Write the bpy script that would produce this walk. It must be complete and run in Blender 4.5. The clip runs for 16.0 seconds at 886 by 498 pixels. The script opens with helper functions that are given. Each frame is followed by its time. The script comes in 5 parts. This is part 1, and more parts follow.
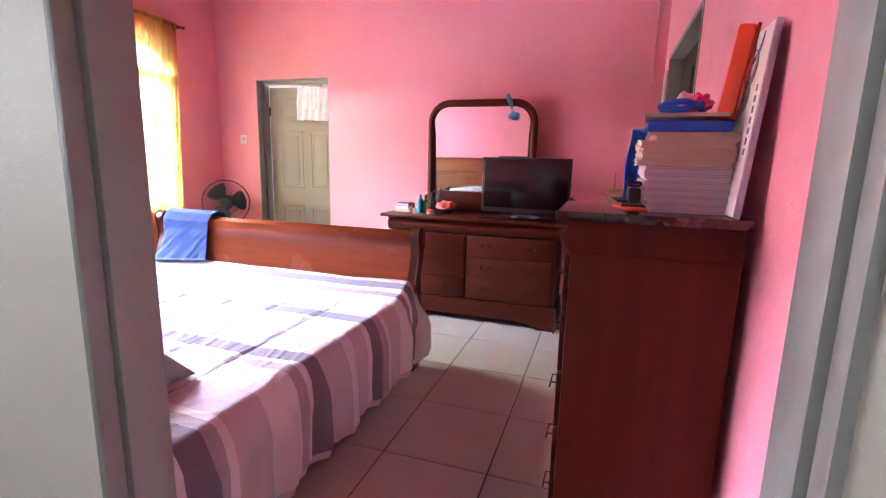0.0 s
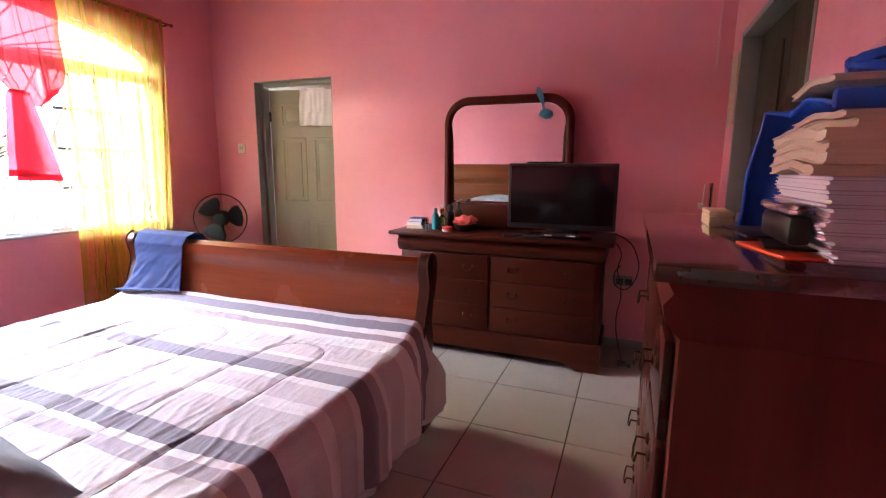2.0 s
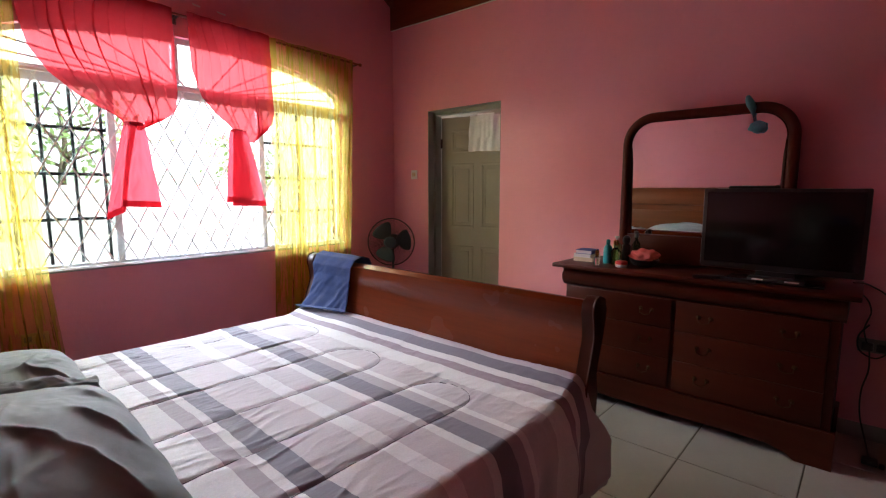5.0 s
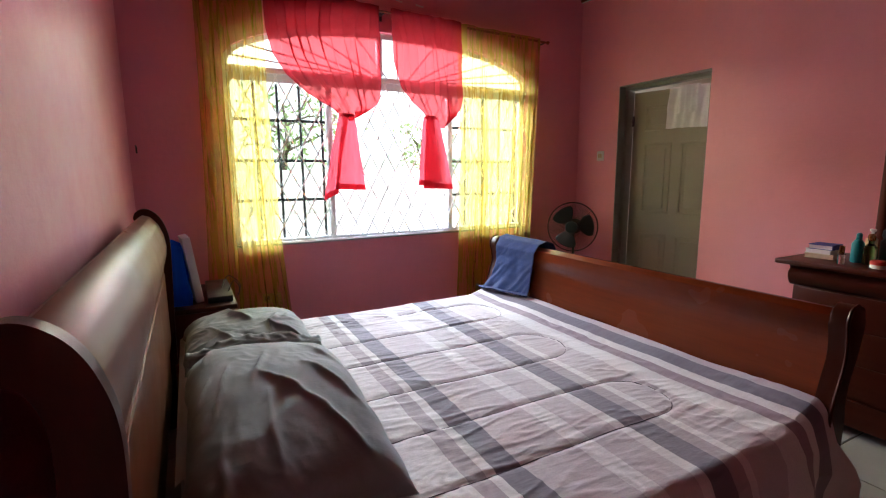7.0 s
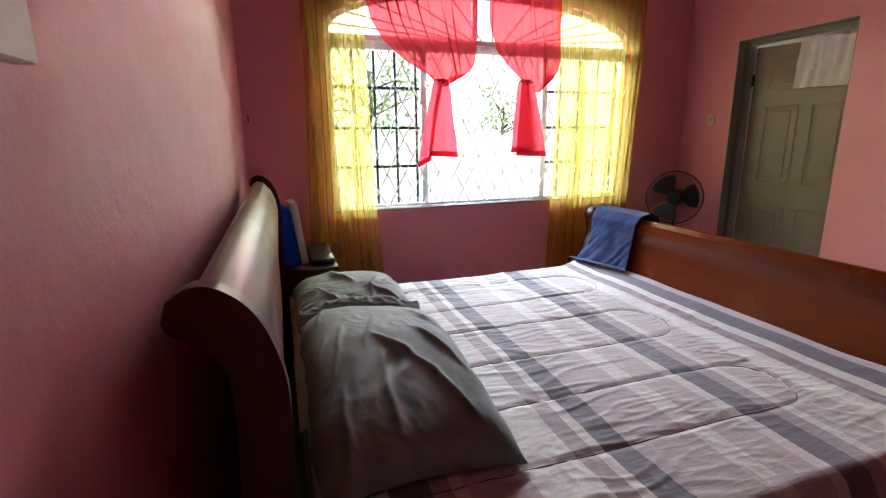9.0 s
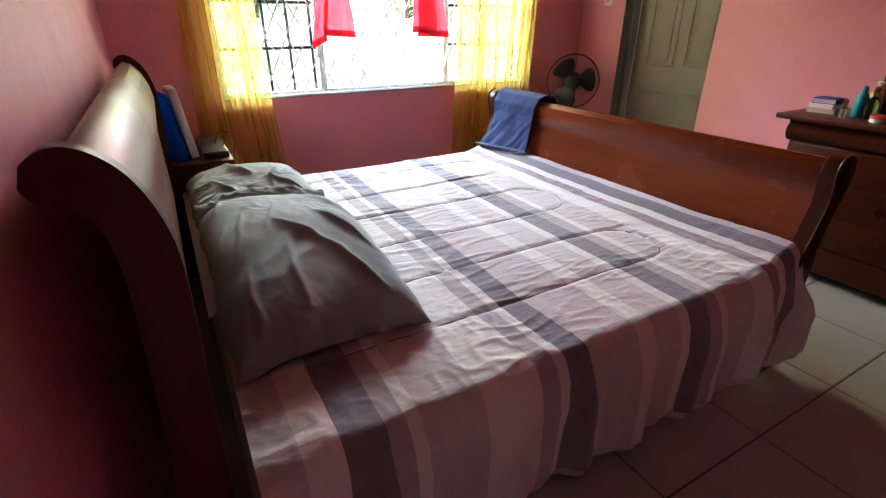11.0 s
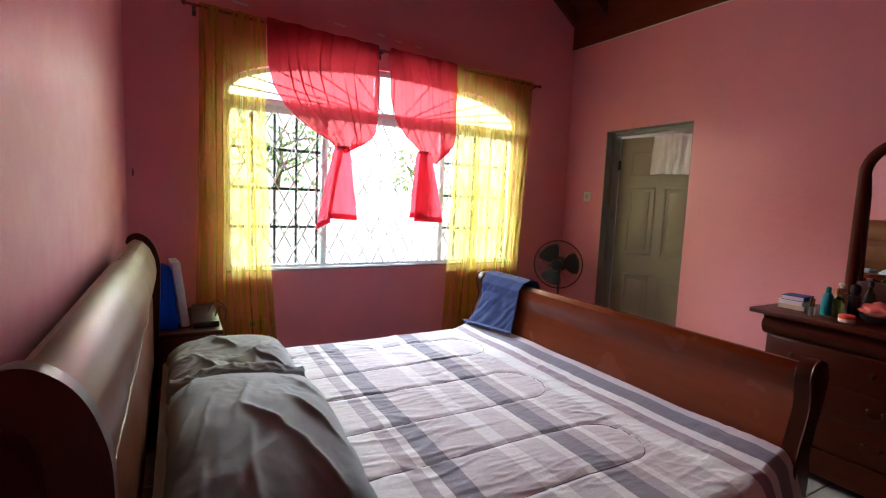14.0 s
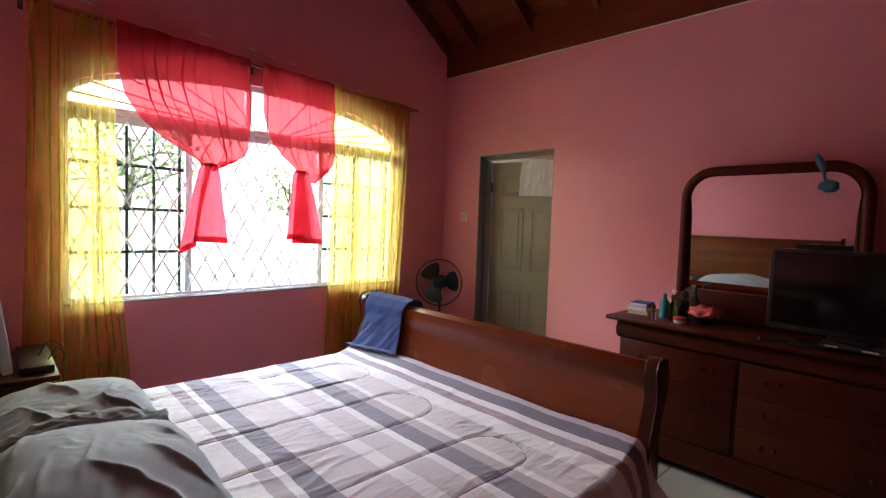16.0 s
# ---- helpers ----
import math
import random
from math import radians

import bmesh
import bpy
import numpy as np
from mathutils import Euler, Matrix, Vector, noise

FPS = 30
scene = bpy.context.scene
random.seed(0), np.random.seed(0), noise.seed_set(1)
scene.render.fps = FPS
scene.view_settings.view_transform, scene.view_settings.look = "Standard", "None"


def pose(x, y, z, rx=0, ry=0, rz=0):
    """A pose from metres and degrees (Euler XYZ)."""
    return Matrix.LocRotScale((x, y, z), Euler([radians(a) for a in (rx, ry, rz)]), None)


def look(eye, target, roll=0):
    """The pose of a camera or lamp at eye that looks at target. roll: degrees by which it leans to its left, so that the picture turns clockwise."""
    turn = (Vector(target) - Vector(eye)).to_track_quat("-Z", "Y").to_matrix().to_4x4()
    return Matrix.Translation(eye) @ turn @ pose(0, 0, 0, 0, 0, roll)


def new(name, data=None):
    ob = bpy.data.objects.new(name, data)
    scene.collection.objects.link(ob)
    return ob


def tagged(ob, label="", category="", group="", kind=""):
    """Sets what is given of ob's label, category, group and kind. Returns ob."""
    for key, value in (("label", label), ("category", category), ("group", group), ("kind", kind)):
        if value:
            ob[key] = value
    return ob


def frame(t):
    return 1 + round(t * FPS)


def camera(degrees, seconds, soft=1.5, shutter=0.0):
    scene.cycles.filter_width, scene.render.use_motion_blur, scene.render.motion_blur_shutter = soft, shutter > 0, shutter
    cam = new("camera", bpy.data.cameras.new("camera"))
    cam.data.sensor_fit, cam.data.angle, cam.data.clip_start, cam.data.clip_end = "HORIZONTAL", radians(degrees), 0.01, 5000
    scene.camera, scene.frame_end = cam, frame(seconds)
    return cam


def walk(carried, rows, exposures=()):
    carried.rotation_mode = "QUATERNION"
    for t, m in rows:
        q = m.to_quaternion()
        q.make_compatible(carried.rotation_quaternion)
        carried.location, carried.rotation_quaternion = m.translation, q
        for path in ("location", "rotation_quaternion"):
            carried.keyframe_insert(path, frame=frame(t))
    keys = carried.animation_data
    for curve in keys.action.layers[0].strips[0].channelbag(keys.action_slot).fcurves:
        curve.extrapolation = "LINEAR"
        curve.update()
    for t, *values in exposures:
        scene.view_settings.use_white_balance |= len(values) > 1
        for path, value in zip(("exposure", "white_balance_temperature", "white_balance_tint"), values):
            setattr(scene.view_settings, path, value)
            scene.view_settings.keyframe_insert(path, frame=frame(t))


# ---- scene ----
cam = camera(85.9, 16.0, soft=1.2)
PATH = [
    (0, (0.075, 0.117, 1.33), (-0.543, 1.984, 0.966), 1.3),
    (0.5, (0.076, 0.316, 1.321), (-0.591, 2.161, 0.931), 0.7),
    (1, (0.041, 0.459, 1.325), (-0.656, 2.292, 0.932), 0.5),
    (1.5, (-0.019, 0.622, 1.331), (-0.729, 2.455, 0.963), 0.4),
    (2, (-0.083, 0.731, 1.339), (-0.804, 2.566, 1.0), 0.3),
    (2.5, (-0.1, 0.846, 1.356), (-0.886, 2.661, 1.065), 0.6),
    (3, (-0.105, 0.943, 1.368), (-1.011, 2.707, 1.115), 0.9),
    (3.2, (-0.091, 0.978, 1.359), (-1.053, 2.715, 1.118), 0.8),
    (5.5, (-0.196, 0.973, 1.363), (-1.633, 2.339, 1.096), -0.1),
    (6, (-0.222, 0.954, 1.365), (-1.783, 2.171, 1.08), -0.2),
    (6.5, (-0.254, 0.938, 1.368), (-1.918, 2.006, 1.065), -0.3),
    (7, (-0.275, 0.924, 1.365), (-2.019, 1.851, 1.048), -0.4),
    (7.5, (-0.301, 0.901, 1.367), (-2.099, 1.71, 1.033), -0.2),
    (8, (-0.311, 0.883, 1.371), (-2.147, 1.6, 1.032), -0.2),
    (8.5, (-0.319, 0.841, 1.387), (-2.172, 1.508, 1.038), -0.2),
    (9, (-0.327, 0.835, 1.379), (-2.174, 1.456, 0.926), -0.6),
    (9.2, (-0.326, 0.853, 1.352), (-2.156, 1.454, 0.814), -1.2),
    (10.15, (-0.30, 0.85, 1.335), (-1.922, 1.589, 0.427), -0.5),
    (11.3, (-0.261, 0.846, 1.325), (-1.83, 1.793, 0.526), 0.2),
    (11.5, (-0.281, 0.822, 1.323), (-1.863, 1.795, 0.583), 0.6),
    (12, (-0.273, 0.856, 1.366), (-1.91, 1.838, 0.768), 1.2),
    (12.5, (-0.269, 0.861, 1.396), (-1.941, 1.842, 0.902), 1.5),
    (13, (-0.275, 0.852, 1.41), (-1.972, 1.836, 1.023), 1.8),
    (13.5, (-0.274, 0.852, 1.426), (-1.987, 1.843, 1.132), 2.2),
    (14, (-0.221, 0.905, 1.429), (-1.956, 1.877, 1.221), 2.3),
    (14.5, (-0.242, 0.88, 1.432), (-1.946, 1.915, 1.282), 2.6),
    (15, (-0.191, 0.936, 1.431), (-1.851, 2.046, 1.315), 2.5),
    (15.5, (-0.183, 0.926, 1.442), (-1.762, 2.148, 1.332), 2.3),
    (16, (-0.225, 0.887, 1.44), (-1.672, 2.263, 1.33), 2.0),
]
EXPOSURE = ((0, 3.5, 5250, 24), (0.5, 3.33, 5250, 27), (1, 3.02, 5450, 26), (1.5, 2.7, 5650, 24), (2, 2.55, 5800, 22), (2.5, 2.3, 5900, 19), (3.2, 1.95, 5950, 16), (5.5, 1.25, 6000, 13), (9, 1.2, 6000, 10), (10.5, 1.6, 5900, 7), (11.5, 1.75, 5900, 7), (12, 1.55, 5900, 7), (13, 1.3, 6000, 11), (16, 1.3, 6000, 14))
walk(cam, [(t, look(eye, target, roll)) for t, eye, target, roll in PATH], EXPOSURE)

# ---- light ----
world = bpy.data.worlds.new("sky")
scene.world = world
world.use_nodes = True
wn = world.node_tree.nodes
sky = wn.new("ShaderNodeTexSky")
sky.sky_type = "NISHITA"
sky.sun_disc = False
sky.sun_elevation, sky.sun_rotation = radians(58), radians(70)
sky.air_density, sky.dust_density = 1.0, 3.0
wn["Background"].inputs[1].default_value = 0.15
world.node_tree.links.new(sky.outputs[0], wn["Background"].inputs[0])
sun = new("sun", bpy.data.lights.new("sun", "SUN"))
sun.data.energy, sun.data.angle, sun.data.color = 5.0, radians(0.5), (1.0, 0.95, 0.87)
sun.matrix_world = look((20, 8, 34), (0, 0, 0))


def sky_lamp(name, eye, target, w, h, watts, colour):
    """An area lamp that stands in for daylight at or outside an opening."""
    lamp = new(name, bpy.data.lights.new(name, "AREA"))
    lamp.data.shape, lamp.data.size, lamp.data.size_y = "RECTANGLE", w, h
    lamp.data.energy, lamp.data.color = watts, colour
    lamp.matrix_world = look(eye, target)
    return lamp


sky_lamp("skylight_bedroom_window", (-9.0, 1.75, 4.0), (-2.6, 2.3, 0.9), 7.4, 2.0, 1200, (0.80, 0.865, 0.935))
# Unseen fill lamp below the sill, added to brighten upper walls and ceiling.
sky_lamp("yard_fill_lamp", (-6.4, 2.45, -0.12), (-3.2, 2.45, 1.9), 5.0, 0.7, 125, (0.86, 0.92, 0.84))
# Lamp at an unseen hall opening, added to light the entrance and nearby wall.
sky_lamp("hall_daylight_stand_in", (-2.35, -0.7, 1.7), (0.0, -0.2, 1.2), 0.6, 0.6, 3.4, (1.0, 0.89, 0.68))
# Lamp at an unseen washroom opening, added to light the door top and cloth.
sky_lamp("washroom_daylight_stand_in", (-2.2, 6.62, 1.9), (-2.4, 5.0, 1.4), 0.8, 0.6, 11, (0.97, 0.98, 0.94))


# ---- materials ----
def nodes_of(name):
    m = bpy.data.materials.new(name)
    m.use_nodes = True
    return m, m.node_tree.nodes, m.node_tree.links, m.node_tree.nodes["Principled BSDF"]


def noise_node(n, l, coord, scale, detail=4.0, rough=0.6, stretch=None):
    t = n.new("ShaderNodeTexNoise")
    t.inputs["Scale"].default_value, t.inputs["Detail"].default_value, t.inputs["Roughness"].default_value = scale, detail, rough
    if stretch:
        mp = n.new("ShaderNodeMapping")
        mp.inputs["Scale"].default_value = stretch
        l.new(coord, mp.inputs[0])
        coord = mp.outputs[0]
    l.new(coord, t.inputs["Vector"])
    return t.outputs["Fac"]


def blend(n, l, fac, a, b, mode="MIX"):
    mx = n.new("ShaderNodeMix")
    mx.data_type, mx.blend_type = "RGBA", mode
    for value, slot in ((fac, 0), (a, 6), (b, 7)):
        if isinstance(value, bpy.types.NodeSocket):
            l.new(value, mx.inputs[slot])
        elif slot:
            mx.inputs[slot].default_value = (*value[:3], 1)
        else:
            mx.inputs[0].default_value = value
    return mx.outputs[2]


def ramp(n, l, fac, lo, hi, a=0.0, b=1.0):
    r = n.new("ShaderNodeMapRange")
    r.clamp = True
    for i, v in enumerate((lo, hi, a, b)):
        r.inputs[i + 1].default_value = v
    l.new(fac, r.inputs[0])
    return r.outputs[0]


def shade(c, k):
    return tuple(min(1.0, v * k) for v in c)


def mat(name, col, rough=0.6, var=0.12, scale=3.0, fine=60.0, bump=0.15, metal=0.0, coat=0.0, stretch=None, dist=0.004, random_k=0.0, sheen=0.0, rv=0.08):
    """A surface with large blotches, fine grain, uneven gloss and relief."""
    m, n, l, p = nodes_of(name)
    co = n.new("ShaderNodeTexCoord").outputs["Object"]
    big, small = noise_node(n, l, co, scale, 5, 0.6, stretch), noise_node(n, l, co, fine, 6, 0.65, stretch)
    c = blend(n, l, ramp(n, l, big, 0.3, 0.7), shade(col, 1 - var), shade(col, 1 + var))
    c = blend(n, l, ramp(n, l, small, 0.3, 0.75, 0, 0.5), c, shade(col, 1 - 1.3 * var))
    if random_k:
        info = n.new("ShaderNodeObjectInfo").outputs["Random"]
        c = blend(n, l, ramp(n, l, info, 0, 1, 0, random_k), c, shade(col, 0.7))
    l.new(c, p.inputs["Base Color"])
    l.new(ramp(n, l, big, 0.25, 0.75, max(0.02, rough - rv), min(1, rough + rv)), p.inputs["Roughness"])
    p.inputs["Metallic"].default_value, p.inputs["Coat Weight"].default_value = metal, coat
    p.inputs["Coat Roughness"].default_value = 0.12
    p.inputs["Sheen Weight"].default_value = sheen
    if bump:
        b = n.new("ShaderNodeBump")
        b.inputs["Strength"].default_value, b.inputs["Distance"].default_value = bump, dist
        l.new(small, b.inputs["Height"])
        l.new(b.outputs[0], p.inputs["Normal"])
    return m


def paint_mat(name, col):
    """Emulsion on rough plaster: trowel marks, patches and small pits."""
    m, n, l, p = nodes_of(name)
    co = n.new("ShaderNodeTexCoord").outputs["Object"]
    big, mid, fine = noise_node(n, l, co, 0.9, 5), noise_node(n, l, co, 9, 7, 0.72), noise_node(n, l, co, 90, 4, 0.6)
    c = blend(n, l, ramp(n, l, big, 0.3, 0.7), shade(col, 0.93), shade(col, 1.05))
    c = blend(n, l, ramp(n, l, mid, 0.55, 0.8, 0, 0.35), c, shade(col, 0.86))
    l.new(c, p.inputs["Base Color"])
    l.new(ramp(n, l, mid, 0.3, 0.7, 0.42, 0.60), p.inputs["Roughness"])
    p.inputs["Specular IOR Level"].default_value = 0.5
    b1, b2 = n.new("ShaderNodeBump"), n.new("ShaderNodeBump")
    b1.inputs["Strength"].default_value, b1.inputs["Distance"].default_value = 0.38, 0.015
    b2.inputs["Strength"].default_value, b2.inputs["Distance"].default_value = 0.2, 0.002
    l.new(mid, b1.inputs["Height"])
    l.new(fine, b2.inputs["Height"])
    l.new(b1.outputs[0], b2.inputs["Normal"])
    l.new(b2.outputs[0], p.inputs["Normal"])
    return m


def wood_mat(name, col, along, rough=0.28, coat=0.5, spec=0.14, blur=0.16, tint=(1, 1, 1), uneven=0.05):
    """Stained, varnished wood with the grain along one axis."""
    m, n, l, p = nodes_of(name)
    co = n.new("ShaderNodeTexCoord").outputs["Object"]
    st = [14.0, 14.0, 14.0]
    st["xyz".index(along)] = 0.9
    grain, fibre = noise_node(n, l, co, 1.4, 7, 0.62, st), noise_node(n, l, co, 9, 5, 0.7, st)
    patch = noise_node(n, l, co, 2.2, 3)
    c = blend(n, l, ramp(n, l, grain, 0.32, 0.68), shade(col, 0.78), shade(col, 1.16))
    c = blend(n, l, ramp(n, l, fibre, 0.5, 0.8, 0, 0.3), c, shade(col, 0.6))
    c = blend(n, l, ramp(n, l, patch, 0.3, 0.8, 0, 0.3), c, (col[0] * 1.2, col[1] * 1.2, col[2]))
    l.new(c, p.inputs["Base Color"])
    l.new(ramp(n, l, patch, 0.25, 0.8, rough - uneven, rough + uneven), p.inputs["Roughness"])
    p.inputs["Coat Weight"].default_value = coat * 0.6
    p.inputs["Coat Roughness"].default_value = blur
    p.inputs["Specular IOR Level"].default_value, p.inputs["Specular Tint"].default_value = spec, (*tint, 1)
    b = n.new("ShaderNodeBump")
    b.inputs["Strength"].default_value, b.inputs["Distance"].default_value = 0.12, 0.002
    l.new(fibre, b.inputs["Height"])
    l.new(b.outputs[0], p.inputs["Normal"])
    return m


def sheer_mat(name, col, see, clear, weave, spread=0.05, glow=None):
    """Thin curtain cloth: some of the light goes straight through, some is scattered."""
    m, n, l, p = nodes_of(name)
    out = n["Material Output"]
    n.remove(p)
    co = n.new("ShaderNodeTexCoord").outputs["Object"]
    f = noise_node(n, l, co, weave, 4, 0.6, (1, 1, 0.08))
    c = blend(n, l, ramp(n, l, f, 0.3, 0.7), shade(col, 0.85), shade(col, 1.1))
    dif, tra, thr = n.new("ShaderNodeBsdfDiffuse"), n.new("ShaderNodeBsdfTranslucent"), n.new("ShaderNodeBsdfTransparent")
    l.new(c, dif.inputs[0])
    l.new(blend(n, l, ramp(n, l, f, 0.3, 0.7), shade(glow, 0.85), shade(glow, 1.1)) if glow else c, tra.inputs[0])
    thr.inputs[0].default_value = (*see, 1)
    a, b = n.new("ShaderNodeMixShader"), n.new("ShaderNodeMixShader")
    a.inputs[0].default_value = 0.6
    l.new(dif.outputs[0], a.inputs[1])
    l.new(tra.outputs[0], a.inputs[2])
    l.new(ramp(n, l, f, 0.3, 0.7, clear - spread, clear + spread), b.inputs[0])
    l.new(a.outputs[0], b.inputs[1])
    l.new(thr.outputs[0], b.inputs[2])
    l.new(b.outputs[0], out.inputs[0])
    return m


def glass_mat(name, col, rough=0.0):
    m, n, l, p = nodes_of(name)
    p.inputs["Base Color"].default_value = (*col, 1)
    p.inputs["Transmission Weight"].default_value, p.inputs["Roughness"].default_value, p.inputs["IOR"].default_value = 1, rough, 1.45
    return m


def stripe_mat(name):
    """Woven stripes across the bed, with crumpled cotton relief."""
    m, n, l, p = nodes_of(name)
    co = n.new("ShaderNodeTexCoord").outputs["Object"]
    sep = n.new("ShaderNodeSeparateXYZ")
    l.new(co, sep.inputs[0])
    wob = noise_node(n, l, co, 2.5, 2)
    add = n.new("ShaderNodeMath")
    add.operation = "MULTIPLY_ADD"
    add.inputs[1].default_value = 0.03
    l.new(wob, add.inputs[0])
    l.new(sep.outputs[1], add.inputs[2])
    fac = ramp(n, l, add.outputs[0], 0.815, 3.015)
    cr = n.new("ShaderNodeValToRGB")
    cr.color_ramp.interpolation = "CONSTANT"
    mid, light, dusk, dark, mauve = (0.50, 0.44, 0.442), (0.665, 0.63, 0.605), (0.37, 0.31, 0.32), (0.145, 0.123, 0.153), (0.275, 0.205, 0.225)
    bands = [(0.80, mid), (0.93, light), (1.02, dark), (1.12, dusk), (1.17, light), (1.21, mid), (1.37, light), (1.54, dusk), (1.605, light), (1.635, dark), (1.728, mid), (1.92, light),
             (1.99, mid), (2.11, light), (2.155, dark), (2.245, dusk), (2.305, light), (2.345, mid), (2.51, light), (2.61, mauve), (2.655, light), (2.69, dark), (2.745, mid)]
    el = cr.color_ramp.elements
    while len(el) < len(bands):
        el.new(1.0)
    for e, (y, c) in zip(el, bands):
        e.position, e.color = (y - 0.8) / 2.2, (*c, 1)
    l.new(fac, cr.inputs[0])
    fine, crump = noise_node(n, l, co, 160, 3), noise_node(n, l, co, 13, 6, 0.62, (1.7, 0.7, 1.2))
    c = blend(n, l, ramp(n, l, fine, 0.3, 0.7, 0, 0.18), cr.outputs[0], (0.2, 0.17, 0.2))
    l.new(c, p.inputs["Base Color"])
    p.inputs["Roughness"].default_value, p.inputs["Sheen Weight"].default_value = 0.75, 0.25
    b1, b2 = n.new("ShaderNodeBump"), n.new("ShaderNodeBump")
    b1.inputs["Strength"].default_value, b1.inputs["Distance"].default_value = 0.18, 0.006
    b2.inputs["Strength"].default_value, b2.inputs["Distance"].default_value = 0.2, 0.001
    l.new(crump, b1.inputs["Height"])
    normal = b1.outputs[0]
    for scale, stretch, power, depth in ((8, (3.0, 0.7, 1.5), 0.12, 0.005), (17, (2.6, 0.7, 1.5), 0.16, 0.003)):
        ridge, away, b3 = n.new("ShaderNodeMath"), n.new("ShaderNodeMath"), n.new("ShaderNodeBump")
        ridge.operation, away.operation, ridge.inputs[1].default_value = "SUBTRACT", "ABSOLUTE", 0.5
        l.new(noise_node(n, l, co, scale, 2, 0.45, stretch), ridge.inputs[0])
        l.new(ridge.outputs[0], away.inputs[0])
        b3.invert = True
        b3.inputs["Strength"].default_value, b3.inputs["Distance"].default_value = power, depth
        l.new(ramp(n, l, away.outputs[0], 0.0, 0.14), b3.inputs["Height"])
        l.new(normal, b3.inputs["Normal"])
        normal = b3.outputs[0]
    l.new(fine, b2.inputs["Height"])
    l.new(normal, b2.inputs["Normal"])
    l.new(b2.outputs[0], p.inputs["Normal"])
    return m


def pillow_mat(name, col):
    """Crumpled plain cotton with sharp creases."""
    m, n, l, p = nodes_of(name)
    co = n.new("ShaderNodeTexCoord").outputs["Object"]
    big, fine = noise_node(n, l, co, 5, 4), noise_node(n, l, co, 240, 3)
    l.new(blend(n, l, ramp(n, l, big, 0.3, 0.7), shade(col, 0.92), shade(col, 1.08)), p.inputs["Base Color"])
    p.inputs["Roughness"].default_value, p.inputs["Sheen Weight"].default_value = 0.8, 0.15
    normal = None
    for scale, stretch, strength, dist in ((6, (1.0, 1.7, 1.2), 0.3, 0.012), (14, (2.2, 1.0, 1.0), 0.3, 0.006)):
        sub, away, b = n.new("ShaderNodeMath"), n.new("ShaderNodeMath"), n.new("ShaderNodeBump")
        sub.operation, away.operation, sub.inputs[1].default_value = "SUBTRACT", "ABSOLUTE", 0.5
        l.new(noise_node(n, l, co, scale, 3, 0.5, stretch), sub.inputs[0])
        l.new(sub.outputs[0], away.inputs[0])
        b.invert = True
        b.inputs["Strength"].default_value, b.inputs["Distance"].default_value = strength, dist
        l.new(away.outputs[0], b.inputs["Height"])
        if normal:
            l.new(normal, b.inputs["Normal"])
        normal = b.outputs[0]
    b = n.new("ShaderNodeBump")
    b.inputs["Strength"].default_value, b.inputs["Distance"].default_value = 0.2, 0.001
    l.new(fine, b.inputs["Height"])
    l.new(normal, b.inputs["Normal"])
    l.new(b.outputs[0], p.inputs["Normal"])
    return m


PINK = paint_mat("pink_wall_paint", (0.75, 0.278, 0.338))
WHITE_WALL = paint_mat("off_white_wall_paint", (0.60, 0.575, 0.49))
GREY_FRAME = mat("grey_gloss_paint", (0.225, 0.23, 0.205), 0.4, 0.12, 4, 70, 0.2)
DOOR_PAINT = mat("cream_door_paint", (0.34, 0.325, 0.235), 0.45, 0.07, 3, 60, 0.1)
TILE = mat("white_ceramic_tile", (0.42, 0.39, 0.365), 0.24, 0.05, 4, 45, 0.03, random_k=0.12, rv=0.015)
GROUT = mat("dark_grout", (0.09, 0.06, 0.05), 0.9, 0.2, 20, 150, 0.4)
SKIRT = mat("grey_skirting_tile", (0.24, 0.24, 0.22), 0.35, 0.12, 6, 60, 0.1)
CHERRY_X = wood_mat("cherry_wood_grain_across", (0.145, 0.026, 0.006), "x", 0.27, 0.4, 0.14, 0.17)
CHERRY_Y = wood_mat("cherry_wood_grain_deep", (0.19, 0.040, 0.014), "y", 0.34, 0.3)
# Darkened from the panel's cherry to carry shade on the footboard posts.
CHERRY_Z_SHADED = wood_mat("cherry_upright_shaded", (0.045, 0.009, 0.003), "z", 0.36, 0.1)
# Yellow specular tint imitates the window's yellowish reflection on the headboard.
HEAD_X = wood_mat("headboard_across_yellow_sheen", (0.14, 0.034, 0.010), "x", 0.38, 0.0, 0.50, 0.30, (1.0, 0.93, 0.62), 0.12)
# Darker copy for the headboard's end posts: their shade is in the colour.
HEAD_Z_SHADED = wood_mat("headboard_upright_shaded", (0.055, 0.013, 0.006), "z", 0.36, 0.15)
DRESS_X = wood_mat("mahogany_grain_across", (0.050, 0.0085, 0.0035), "x", 0.36, 0.15)
DRESS_Y = wood_mat("mahogany_grain_deep", (0.05, 0.010, 0.006), "y", 0.28, 0.4)
POLISHED = wood_mat("polished_mahogany_top", (0.050, 0.010, 0.006), "y", 0.22, 1.6, 0.3, 0.07)
DRESS_Z = wood_mat("mahogany_grain_upright", (0.085, 0.0145, 0.007), "z", 0.5, 0.03)
ROOF_WOOD = wood_mat("roof_board_stain", (0.15, 0.032, 0.013), "x", 0.5, 0.1)
RAFTER_WOOD = wood_mat("rafter_stain", (0.11, 0.024, 0.011), "y", 0.5, 0.1)
BRASS = mat("aged_brass", (0.065, 0.036, 0.018), 0.5, 0.2, 20, 120, 0.1, metal=1.0)
STRIPES = stripe_mat("striped_cotton")
